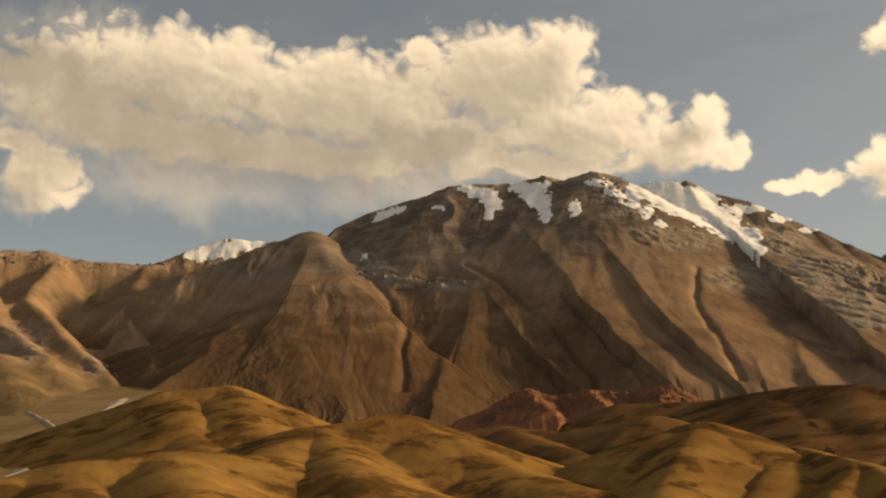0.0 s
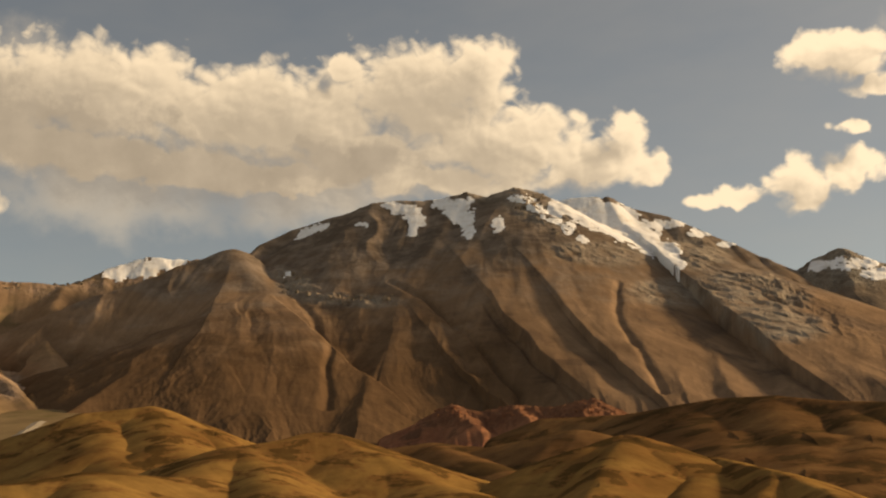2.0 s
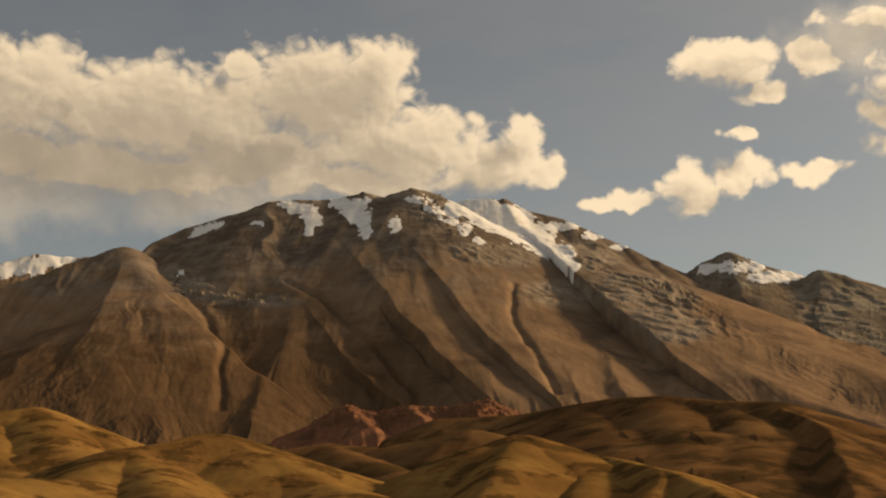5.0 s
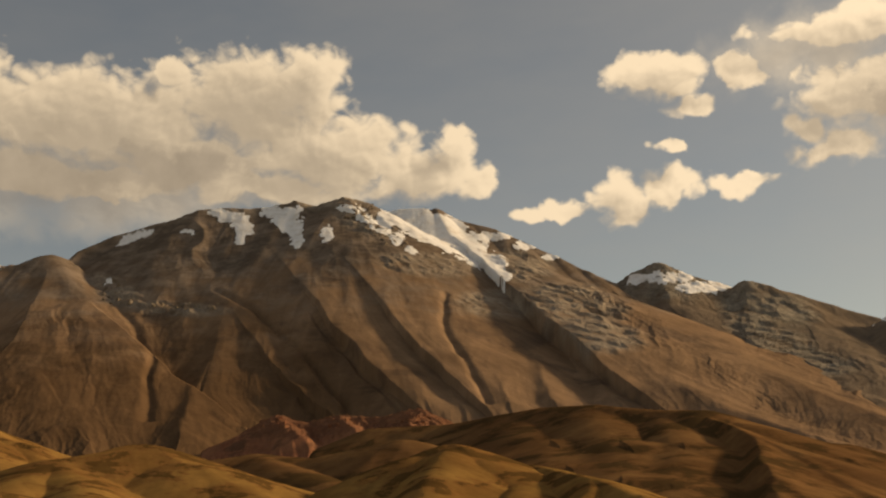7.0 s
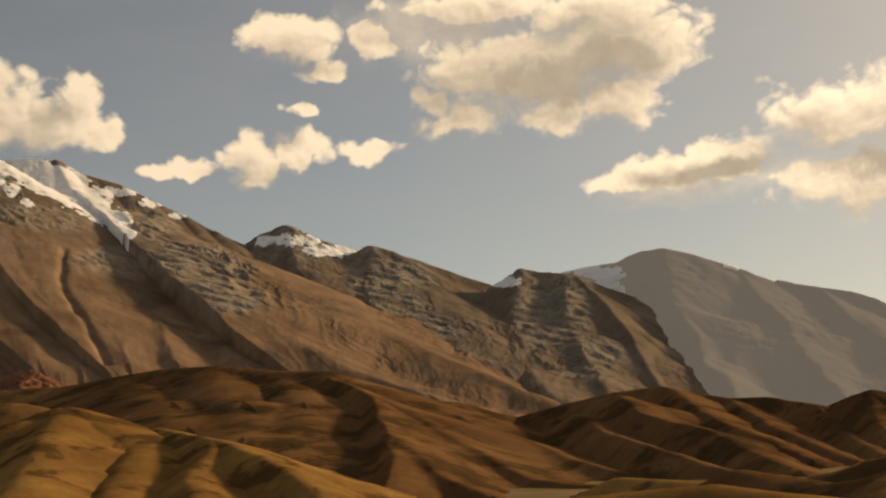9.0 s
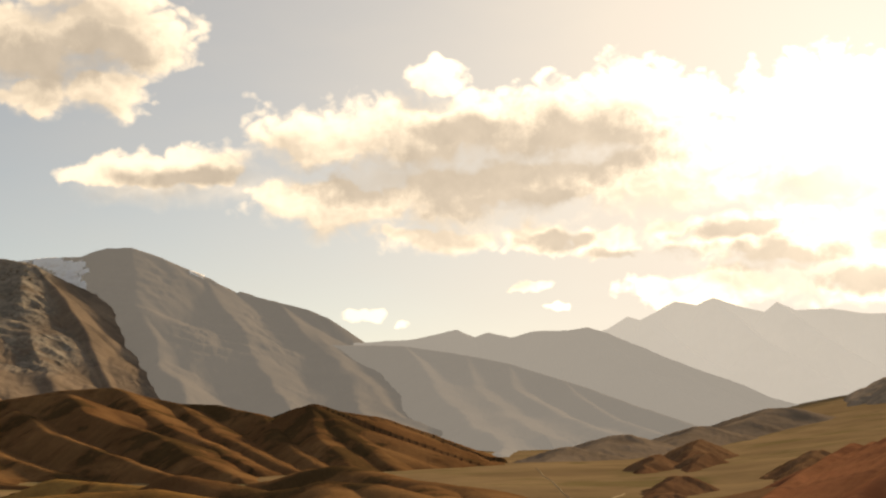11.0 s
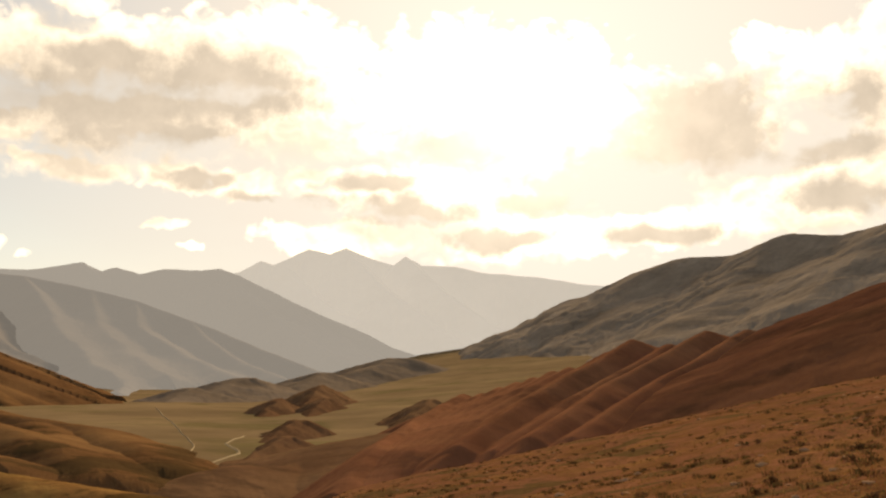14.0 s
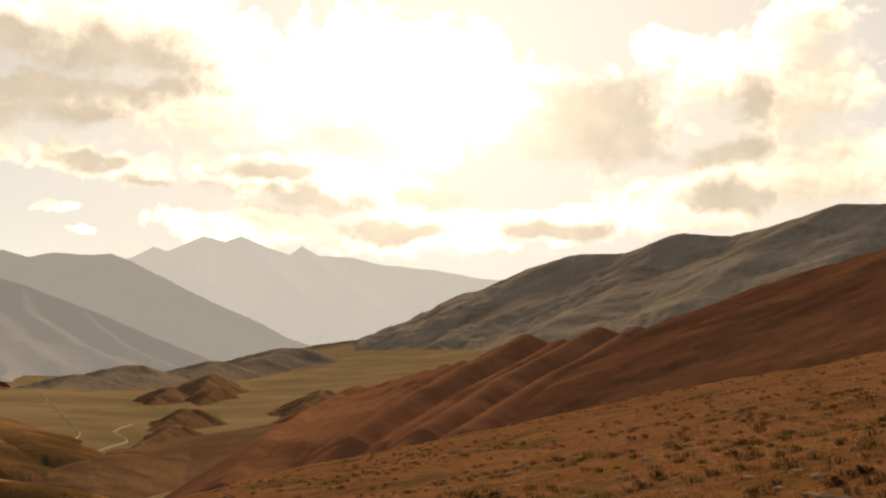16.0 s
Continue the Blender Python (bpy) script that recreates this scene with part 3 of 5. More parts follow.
    for which, (patch, tag) in enumerate(snow):
        jag = 0.25 * fbm(x / 60, y / 60, 5, seed + 41 + which, 0.65)
        cover = spots(az + jag, el + 0.8 * jag, patch) + 0.5 * fbm(x / 70, y / 70, 3, seed + 43, 0.5)
        on = cover > 0.45
        if on.any():
            part = new("snowfield", sheet("snowfield", az, d, z + 1.2 + 2.5 * np.clip(cover - 0.45, 0, 1), M_SNOW, on))
            part.parent = thing
            tagged(part, tag)
    return thing

# ---- the land ----
az_g, d_g = np.meshgrid(np.concatenate([np.linspace(-180, -28, 60), np.linspace(-27, 52, 300), np.linspace(52.2, 112, 420), np.linspace(113, 180, 30)]), np.concatenate([[0.0, 0.3], np.geomspace(1.0, 4950, 520)]))
x_g, y_g = d_g * np.sin(np.radians(az_g)), d_g * np.cos(np.radians(az_g))
ground = new("ground", sheet("ground", az_g, d_g, np.where(d_g > 900, base(x_g, y_g), np.minimum(base(x_g, y_g), base(x_g, y_g) - 2 * (lookout(x_g, y_g) > base(x_g, y_g) + 1))), M_VALLEY))
tagged(ground, "dry grass valley floor climbing towards the mountains", "ground", kind="structure")

az_n, d_n = np.meshgrid(np.concatenate([np.linspace(-180, 40, 120), np.linspace(40.5, 115, 380), np.linspace(116, 180, 40)]), np.concatenate([[0.0, 0.3], np.geomspace(1.0, 900, 330)]))
x_n, y_n = d_n * np.sin(np.radians(az_n)), d_n * np.cos(np.radians(az_n))
z_n = lookout(x_n, y_n)
hillside = new("hillside", sheet("hillside", az_n, d_n, z_n, M_NEAR, z_n > base(x_n, y_n) - 3))
tagged(hillside, "red-brown dry grass hillside with stones and tufts", "hillside", kind="structure")

FACE, SPUR, CRAG = 0.68, (0.7, 0.5), (0.66, 0.46)
massif("mountain_ridge", "bare brown ridge with a pinkish rocky crest", "mountain", [
    ([(-34, 11, 4300), (-26, 11.3, 4350), (-20.9, 11.3, 4400), (-19.1, 11.4, 4400), (-17.9, 11.1, 4400), (-14.6, 10.9, 4400), (-13.7, 11.2, 4450), (-12.6, 11.7, 4500), (-10.6, 12.4, 4550), (-8.9, 12.25, 4550), (-7.6, 12.4, 4500), (-6, 12.3, 4450)], 0.85, 8, 7000),
    ([(-18.5, 11.1, 4380), (-19.8, 9.2, 3900), (-17.5, 7.0, 3300), (-15.2, 5.0, 2800)], 0.8, 20, 7000),
    ([(-22.5, 11, 4380), (-21.5, 8.6, 3700), (-18.6, 6.2, 3000), (-17.2, 4.6, 2600)], 0.8, 20, 7000),
    ([(-14.5, 10.9, 4400), (-15.2, 9.0, 3900), (-14.6, 7.0, 3400)], 0.8, 20, 7000),
    ([(-28, 11, 4350), (-26, 7.5, 3300), (-23, 4.5, 2500)], 0.8, 20, 7000),
    ([(-20.6, 6.6, 3000), (-19.9, 4.9, 2400), (-19.9, 3.6, 1900), (-20.6, 2.2, 1500)], (0.28, 0.35), 40, 7000),
], (-38, -2), (1350, 4800), (340, 640), M_LEFT, rill=1.6, rill_cell=11, strata=8, rough=2.5, gully=20, seed=3, blend=60, warp_low=12, top_rock=(10.2, 11.2),
    outcrops=[(-18.5, 10.9, 2.4, 0.25, 110, 24, "pinkish rocks along the crest"), (-14.0, 11.0, 0.9, 0.2, 40, 22, "pinkish rocks along the crest")],
    crags=[(-19.8, 7.2, 1.2, 1.0, 0), (-16.5, 6.3, 0.7, 0.6, 0)],
    snow=[([(-12.1, 11.65, 0.6, 0.35, 0), (-11.0, 11.85, 0.8, 0.36, 0), (-9.8, 12.1, 0.8, 0.26, 0)], "bright old snowfield on a saddle")])

massif("mountain", "broad brown mountain with snow patches under its rocky summit", "mountain", [
    ([(-7.0, 12.3, 4060), (-6.5, 12.85, 4000), (-5.7, 12.6, 4100), (-5.2, 13.1, 4180), (-3.8, 13.8, 4250), (-2.1, 14.3, 4300)], 1.05, 6, 7000),
    ([(-2.1, 14.3, 4300), (-1, 14.6, 4300), (0.3, 15.1, 4320), (1.9, 15.2, 4320), (3.4, 15.2, 4320), (5, 15.5, 4320), (6.1, 15.3, 4300), (7.4, 15.65, 4280), (8.5, 15.4, 4300), (9.1, 14.9, 4450)], FACE, 6, 7000),
    ([(8.6, 14.6, 4600), (10.2, 15.0, 4600), (11.5, 15.0, 4600), (13.2, 14.4, 4580), (14.8, 13.9, 4560), (16.6, 13, 4520), (17.8, 12.4, 4480), (19.3, 11.6, 4430), (20.3, 10.7, 4350), (22.0, 9.4, 4050), (23.2, 8.05, 3800), (24.7, 6.7, 3500)], 0.76, 8, 7000),
    ([(7.4, 15.6, 4280), (9.3, 14.4, 4240), (11.2, 12.3, 4130), (13.6, 10.5, 3950), (17.3, 8.7, 3600), (20.4, 6.9, 3200), (23, 5, 2850)], SPUR, 8, 7000),
    ([(-6.5, 12.85, 4000), (-7.1, 10.9, 3720), (-7.8, 9.2, 3460), (-9.75, 8.05, 3300), (-11.0, 6.95, 3100), (-11.4, 6.15, 2950), (-14.6, 4.9, 2550)], (1.1, 0.5), 6, 7000),
    ([(-6.5, 12.85, 4000), (-4.9, 10.6, 3640), (-3.5, 8.4, 3300), (-2.9, 6.4, 2900), (-2.8, 4.6, 2550)], (0.45, 0.6), 40, 7000),
    ([(-8.0, 9.2, 3430), (-6.9, 6.8, 2980), (-5.4, 4.6, 2550)], (0.4, 0.45), 50, 7000),
    ([(0.9, 10.6, 3640), (1.5, 9.8, 3500), (0.9, 7.7, 3120), (0.1, 6.4, 2880), (-0.3, 5.3, 2650), (-0.6, 4.4, 2480)], (1.1, 0.42), 6, 7000),
    ([(2.5, 14.9, 4300), (3.6, 12.8, 3950), (5.6, 10.2, 3550), (8.0, 7.6, 3100), (9.6, 5.0, 2620)], (0.6, 0.5), 30, 7000),
    ([(-3.4, 13.9, 4270), (-2.6, 12, 3950), (-1.0, 10.9, 3720), (0.9, 10.5, 3640)], (0.8, 0.95), 8, 7000),
    ([(5.5, 15.2, 4300), (6.6, 12.8, 3950), (8.2, 10.4, 3600), (9.6, 8.0, 3180), (10.9, 5.4, 2680)], (0.65, 0.5), 24, 7000),
    ([(10.4, 11.5, 4000), (11.3, 9.8, 3580), (11.6, 8.1, 3270), (12.0, 6.5, 2960), (12.6, 5.0, 2650)], (1.15, 0.55), 6, 7000),
    ([(12.4, 10.7, 3920), (13.1, 9.7, 3660), (13.4, 8.3, 3350), (14.3, 6.3, 2960), (15.0, 5.0, 2650)], (1.2, 0.55), 6, 7000),
    ([(14.5, 10.0, 3800), (15.6, 8.6, 3500), (16.6, 6.9, 3120), (17.4, 5.2, 2700)], (1.1, 0.55), 6, 7000),
    ([(17.3, 8.5, 3580), (18.7, 7.1, 3270), (20.2, 5.4, 2800)], SPUR, 10, 7000),
    ([(23.2, 8.05, 3800), (24.7, 6.7, 3500), (27.0, 5.8, 3250), (29.5, 4.96, 3000), (33.8, 2.95, 2650), (36, 1.9, 2450)], (0.34, 0.6), 30, 7000),
    ([(18.8, 7.5, 3380), (22.2, 5.7, 2970), (26, 4.3, 2620), (29, 3.2, 2400)], (0.55, 0.45), 20, 7000),
    ([(12, 15.0, 4600), (12.8, 13.6, 4350), (13.9, 12.8, 4250)], SPUR, 10, 7000),
    ([(16.2, 13.1, 4520), (16.6, 11.6, 4150), (17.6, 10.0, 3900)], SPUR, 10, 7000),
], (-24, 47), (1850, 4750), (460, 1370), M_MOUNTAIN, rill=1.5, rill_cell=10, strata=12, warp=14, wave=330, gully=20, rough=4, seed=11, blend=60, crests=3, crag_rough=22, warp_low=12, top_rock=(14.6, 15.6),
    cuts=[([(1.0, 10.6, 3620), (2.9, 9.5, 3420), (4.8, 8.2, 3180), (6.3, 6.8, 2920), (7.1, 5.9, 2760), (7.2, 4.8, 2560)], 9, 16), ([(5.6, 9.0, 3350), (7.3, 7.6, 3080), (9.0, 6.2, 2800), (9.9, 5.0, 2600)], 7, 10), ([(-5.5, 12.4, 4080), (-4.3, 11.2, 3800), (-3.0, 9.6, 3500), (-2.0, 7.6, 3100), (-2.0, 5, 2600)], 12, 8), ([(12.3, 9.5, 3560), (12.1, 8.1, 3280), (13.0, 6.5, 2950), (13.9, 5.1, 2640)], 12, 10)],
    outcrops=[(-0.4, 10.5, 1.6, 0.15, 70, 22, "band of dark broken crags"), (-3.6, 11.2, 0.7, 0.6, 60, 24, "dark crags beside a gully"), (8.0, 15.0, 0.8, 0.35, 90, 26, "shattered grey summit rocks"), (9.8, 13.6, 0.7, 0.4, 60, 24, "grey rocks below the summit")],
    crags=[(8.5, 14.6, 1.4, 1.0, -1.0), (11.5, 12.3, 2.2, 0.6, -1.6), (15.5, 10.2, 2.6, 0.7, -1.3), (18.5, 10.0, 2.2, 1.1, -0.8), (19.5, 8.4, 2.0, 0.8, -1.0), (-3.6, 11.2, 0.9, 0.8, -1.0), (-0.8, 10.4, 2.2, 0.35, -2.0), (16.0, 12.0, 1.4, 0.8, -0.6)],
    snow=[([(1.6, 14.8, 0.75, 0.35, -1.2), (2.35, 14.3, 0.5, 0.4, -0.5), (2.25, 13.8, 0.22, 0.4, 0)], "tongue of old snow hanging under the crest"),
          ([(4.2, 14.95, 0.95, 0.3, -1.0), (4.6, 14.45, 0.7, 0.45, -0.6), (4.95, 13.8, 0.3, 0.5, -0.2)], "tongue of old snow hanging under the crest"),
          ([(-3.1, 13.65, 0.4, 0.18, 1.5), (-2.4, 13.95, 0.4, 0.16, 1.5)], "small snow patch on the ridge"),
          ([(6.48, 13.9, 0.26, 0.36, 0), (-0.26, 14.0, 0.2, 0.14, -1.0), (-4.0, 11.6, 0.14, 0.1, 0)], "small snow patch"),
          ([(7.7, 15.1, 0.6, 0.2, -1.2), (8.3, 14.6, 0.4, 0.16, -1.5), (9.2, 14.0, 0.3, 0.25, -1.5), (10.0, 13.6, 0.3, 0.25, 0), (10.7, 13.0, 0.3, 0.12, -1.0)], "broken snow among summit rocks"),
          ([(10.4, 14.55, 1.5, 0.5, -0.5), (11.8, 14.1, 1.5, 0.7, -0.7), (13.0, 13.3, 1.25, 0.65, -0.9), (14.2, 12.4, 0.9, 0.5, -1.1), (14.9, 11.8, 0.45, 0.45, -0.9)], "hanging glacier in a hollow beside the summit"),
          ([(14.9, 13.5, 0.8, 0.16, -2.0), (16.4, 12.95, 0.6, 0.14, -2.0), (17.6, 12.35, 0.25, 0.12, -2.0)], "thin snow along the crest")])

massif("peak", "grey rocky peak with a snow saddle", "mountain", [
    ([(18.5, 10, 4550), (20.5, 10.4, 4600), (21.5, 11.3, 4620), (22.7, 11.75, 4620), (24.3, 10.8, 4600), (25.8, 10.2, 4560), (26.8, 10.5, 4500), (27.8, 10.2, 4500), (29.4, 9.3, 4520), (30.7, 8.3, 4560), (32.7, 7.9, 4600), (34, 7.9, 4600)], 0.66, 6, 7000),
    ([(22.7, 11.6, 4610), (23.2, 9.4, 4200), (24.8, 6.8, 3600), (26.5, 5.4, 3350)], (0.52, 0.42), 10, 7000),
    ([(26.8, 10.5, 4500), (26.6, 8.8, 4200), (27.4, 7.0, 3850), (29.8, 5.6, 3500), (31.5, 4.3, 3200)], (0.52, 0.42), 10, 7000),
    ([(29.4, 9.3, 4520), (29.6, 7.6, 4150), (30.5, 6.2, 3800)], (0.52, 0.42), 10, 7000),
], (16, 38), (1900, 4800), (340, 460), M_FAR, rill=2.2, rill_cell=12, strata=14, gully=14, rough=8, seed=23, crag_rough=26, warp=14, wave=380, blend=100, warp_low=45, top_rock=(9.5, 10.6),
    outcrops=[(23.0, 11.2, 0.8, 0.3, 40, 26, "rocks round the peak")],
    crags=[(26.8, 8.9, 1.2, 1.4, -0.4), (28.0, 7.2, 1.6, 1.2, -0.6), (29.6, 6.4, 1.4, 0.6, -1.0), (23.0, 10.6, 1.8, 0.6, 0), (28.5, 9.0, 1.2, 0.8, -0.8)],
    snow=[([(23.2, 10.95, 1.0, 0.22, -1.4), (24.8, 10.35, 1.1, 0.25, -1.6), (21.7, 11.0, 0.4, 0.2, 0)], "snow saddle beside the peak")])

massif("crag_mountain", "steep grey crag with a small glacier behind", "mountain", [
    ([(29.5, 7.5, 4500), (31.1, 8.0, 4500), (32.7, 8.0, 4450), (34.1, 8.9, 4420), (34.9, 8.6, 4400), (36.5, 8.45, 4350), (37.6, 7.4, 4150), (38.7, 5.9, 3800), (40.1, 2.9, 3200), (41.5, 1.2, 2700)], 0.66, 6, 7000),
    ([(34.1, 8.8, 4400), (33.6, 6.4, 3800), (34.2, 4.2, 3200), (35.5, 2.2, 2600)], (0.52, 0.42), 10, 7000),
    ([(36.2, 8.4, 4340), (36.2, 5.8, 3700), (37.2, 3.6, 3150), (38.4, 1.8, 2600)], (0.52, 0.42), 10, 7000),
], (27.5, 45), (1900, 4800), (300, 360), M_FAR, rill=2.2, rill_cell=12, strata=14, gully=14, rough=9, seed=31, crag_rough=26, warp=14, wave=380, blend=120, warp_low=55, top_rock=(7.6, 8.8),
    outcrops=[(35.4, 7.9, 1.2, 0.3, 40, 26, "grey crags under the crest")],
    crags=[(35.5, 6.5, 2.0, 1.6, 0), (37.0, 4.4, 1.8, 1.0, 0), (36, 7.8, 1.6, 0.6, 0)],
    snow=[([(33.4, 8.25, 0.7, 0.2, 0), (31.4, 8.0, 0.9, 0.1, 0)], "thin snow along the crest")])

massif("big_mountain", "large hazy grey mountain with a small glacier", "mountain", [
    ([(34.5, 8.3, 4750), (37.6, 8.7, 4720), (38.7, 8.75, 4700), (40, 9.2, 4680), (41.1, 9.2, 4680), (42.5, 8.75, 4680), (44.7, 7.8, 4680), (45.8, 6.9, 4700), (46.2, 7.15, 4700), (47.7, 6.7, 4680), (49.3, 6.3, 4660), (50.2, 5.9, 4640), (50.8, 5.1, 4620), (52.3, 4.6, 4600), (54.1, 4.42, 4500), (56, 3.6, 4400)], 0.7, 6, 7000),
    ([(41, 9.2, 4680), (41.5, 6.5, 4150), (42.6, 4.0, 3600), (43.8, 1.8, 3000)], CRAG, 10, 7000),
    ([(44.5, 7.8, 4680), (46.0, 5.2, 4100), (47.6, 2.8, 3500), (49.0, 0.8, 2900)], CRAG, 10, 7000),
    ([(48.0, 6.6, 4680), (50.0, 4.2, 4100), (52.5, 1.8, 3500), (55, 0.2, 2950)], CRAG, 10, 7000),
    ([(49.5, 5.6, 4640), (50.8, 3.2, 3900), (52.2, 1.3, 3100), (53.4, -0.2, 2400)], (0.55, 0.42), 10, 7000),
], (31, 66), (1250, 4850), (400, 600), M_HAZE_FAINT, rill=2.2, rill_cell=13, strata=10, gully=16, rough=8, seed=41, warp=14, wave=380, blend=80, warp_low=45, crags=[(41, 7.5, 2.5, 1.2, 0), (46, 5, 3, 1.2, 0)],
    snow=[([(37.9, 8.35, 1.0, 0.35, -1.5), (38.3, 7.6, 0.5, 0.5, -0.6), (35.6, 8.55, 0.9, 0.1, 0)], "small glacier in a notch"), ([(44.1, 7.95, 0.3, 0.12, -1.5)], "small snow patch")])

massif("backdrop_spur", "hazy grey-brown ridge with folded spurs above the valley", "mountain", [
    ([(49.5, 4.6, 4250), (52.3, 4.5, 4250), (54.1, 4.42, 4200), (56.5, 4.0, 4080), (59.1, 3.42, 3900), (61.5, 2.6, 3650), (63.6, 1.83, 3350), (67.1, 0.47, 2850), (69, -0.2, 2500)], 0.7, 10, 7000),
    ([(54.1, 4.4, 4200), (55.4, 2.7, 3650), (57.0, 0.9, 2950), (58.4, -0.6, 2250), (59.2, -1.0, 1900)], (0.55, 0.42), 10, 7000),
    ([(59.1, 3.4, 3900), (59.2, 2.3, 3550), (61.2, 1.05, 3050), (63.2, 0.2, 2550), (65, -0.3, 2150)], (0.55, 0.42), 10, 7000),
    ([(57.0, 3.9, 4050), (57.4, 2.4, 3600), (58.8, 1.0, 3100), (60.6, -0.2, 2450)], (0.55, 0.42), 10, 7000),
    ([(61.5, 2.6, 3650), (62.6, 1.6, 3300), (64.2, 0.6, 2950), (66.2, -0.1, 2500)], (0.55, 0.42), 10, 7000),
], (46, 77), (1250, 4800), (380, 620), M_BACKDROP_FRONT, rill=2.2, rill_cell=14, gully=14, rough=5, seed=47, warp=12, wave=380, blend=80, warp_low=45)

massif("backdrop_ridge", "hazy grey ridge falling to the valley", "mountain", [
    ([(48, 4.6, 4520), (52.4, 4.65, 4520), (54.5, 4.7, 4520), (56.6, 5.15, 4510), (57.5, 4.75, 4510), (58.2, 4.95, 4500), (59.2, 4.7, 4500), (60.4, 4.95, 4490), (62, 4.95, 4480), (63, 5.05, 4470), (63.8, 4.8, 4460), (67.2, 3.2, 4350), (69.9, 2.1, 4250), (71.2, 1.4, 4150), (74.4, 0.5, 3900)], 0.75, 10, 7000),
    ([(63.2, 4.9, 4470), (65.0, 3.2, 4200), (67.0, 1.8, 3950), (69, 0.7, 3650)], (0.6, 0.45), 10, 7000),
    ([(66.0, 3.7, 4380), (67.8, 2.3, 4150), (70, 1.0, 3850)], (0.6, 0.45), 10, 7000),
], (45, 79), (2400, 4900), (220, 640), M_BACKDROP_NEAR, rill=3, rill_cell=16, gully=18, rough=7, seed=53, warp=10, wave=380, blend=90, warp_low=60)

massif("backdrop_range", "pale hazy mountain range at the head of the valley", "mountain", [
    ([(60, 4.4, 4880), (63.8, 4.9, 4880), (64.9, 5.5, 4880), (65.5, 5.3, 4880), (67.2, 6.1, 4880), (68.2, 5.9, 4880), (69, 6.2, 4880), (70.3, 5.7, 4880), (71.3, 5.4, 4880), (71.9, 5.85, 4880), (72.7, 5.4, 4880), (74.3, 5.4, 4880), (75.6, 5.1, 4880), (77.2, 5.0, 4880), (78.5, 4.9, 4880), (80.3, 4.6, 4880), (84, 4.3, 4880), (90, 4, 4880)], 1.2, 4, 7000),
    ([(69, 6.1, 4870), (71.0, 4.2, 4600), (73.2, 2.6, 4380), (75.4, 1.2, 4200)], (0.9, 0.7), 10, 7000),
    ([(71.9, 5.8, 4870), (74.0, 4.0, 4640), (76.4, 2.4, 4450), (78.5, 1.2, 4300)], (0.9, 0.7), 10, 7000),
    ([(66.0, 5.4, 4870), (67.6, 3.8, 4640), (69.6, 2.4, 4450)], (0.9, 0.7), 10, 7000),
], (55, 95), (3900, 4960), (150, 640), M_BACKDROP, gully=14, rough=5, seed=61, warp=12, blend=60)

massif("east_range", "brown mountain range with folded lower slopes", "mountain", [
    ([(73.5, 0.5, 4050), (74.9, 1.1, 3950), (78.1, 2.8, 3750), (80.3, 3.9, 3550), (80.8, 4.0, 3500), (82.7, 4.9, 3350), (85, 5.8, 3150), (87.9, 5.95, 3050), (90.4, 6.9, 2950), (92.6, 6.8, 2850), (95.2, 7.4, 2750), (97.7, 8.25, 2650), (99.3, 8.2, 2600), (106, 8.6, 2450), (116, 9, 2400)], 0.5, 30, 7000),
    ([(85, 5.8, 3150), (83.6, 4.0, 2950), (81.8, 2.2, 2700)], 0.42, 30, 7000),
    ([(90.4, 6.9, 2950), (88.5, 4.9, 2650), (86.0, 3.0, 2300), (84.2, 2.0, 2050)], 0.42, 30, 7000),
    ([(95.2, 7.4, 2750), (93.5, 5.4, 2400), (91, 3.6, 2050), (88.8, 2.3, 7000)], 0.42, 30, 7000),
    ([(99.3, 8.2, 2600), (98, 5.8, 2200), (95.8, 4.0, 1850), (93, 2.6, 7000)], 0.42, 30, 7000),
    ([(106, 8.5, 2450), (104, 6, 2000), (101, 4, 1650)], 0.42, 30, 7000),
], (70, 124), (1100, 4400), (320, 800), M_EAST, rill=1.0, rill_cell=9, gully=12, rough=2.2, wave=170, seed=71, blend=70, warp_low=10)

massif("red_crag", "low red sandstone crags at the mountain foot", "hill", [
    ([(1.0, 4.0, 2300), (2.1, 4.4, 2300), (4, 5.3, 2330), (5.4, 4.9, 2320), (6.9, 5.2, 2320), (8.8, 5.0, 2300), (10.7, 5.4, 2300), (12, 4.8, 2280), (13, 4.2, 2250)], 0.6, 6, 200),
    ([(4, 5.2, 2330), (5, 4.3, 2150)], 0.6, 6, 200), ([(6.9, 5.2, 2320), (7.8, 4.4, 2150)], 0.6, 6, 200), ([(10.7, 5.3, 2300), (10.2, 4.3, 2150)], 0.6, 6, 200),
], (-1, 15), (1950, 2450), (110, 420), M_REDCRAG, gully=9, rough=4, wave=90, warp=10, seed=83, outcrops=[(4.0, 4.9, 0.8, 0.3, 40, 16, "red crumbling crags"), (7.0, 4.9, 0.8, 0.25, 40, 14, "red crumbling crags"), (10.6, 5.0, 0.8, 0.3, 40, 14, "red crumbling crags")], crags=[(5, 4.8, 3, 0.6, 0), (10, 4.8, 2.5, 0.6, 0)])

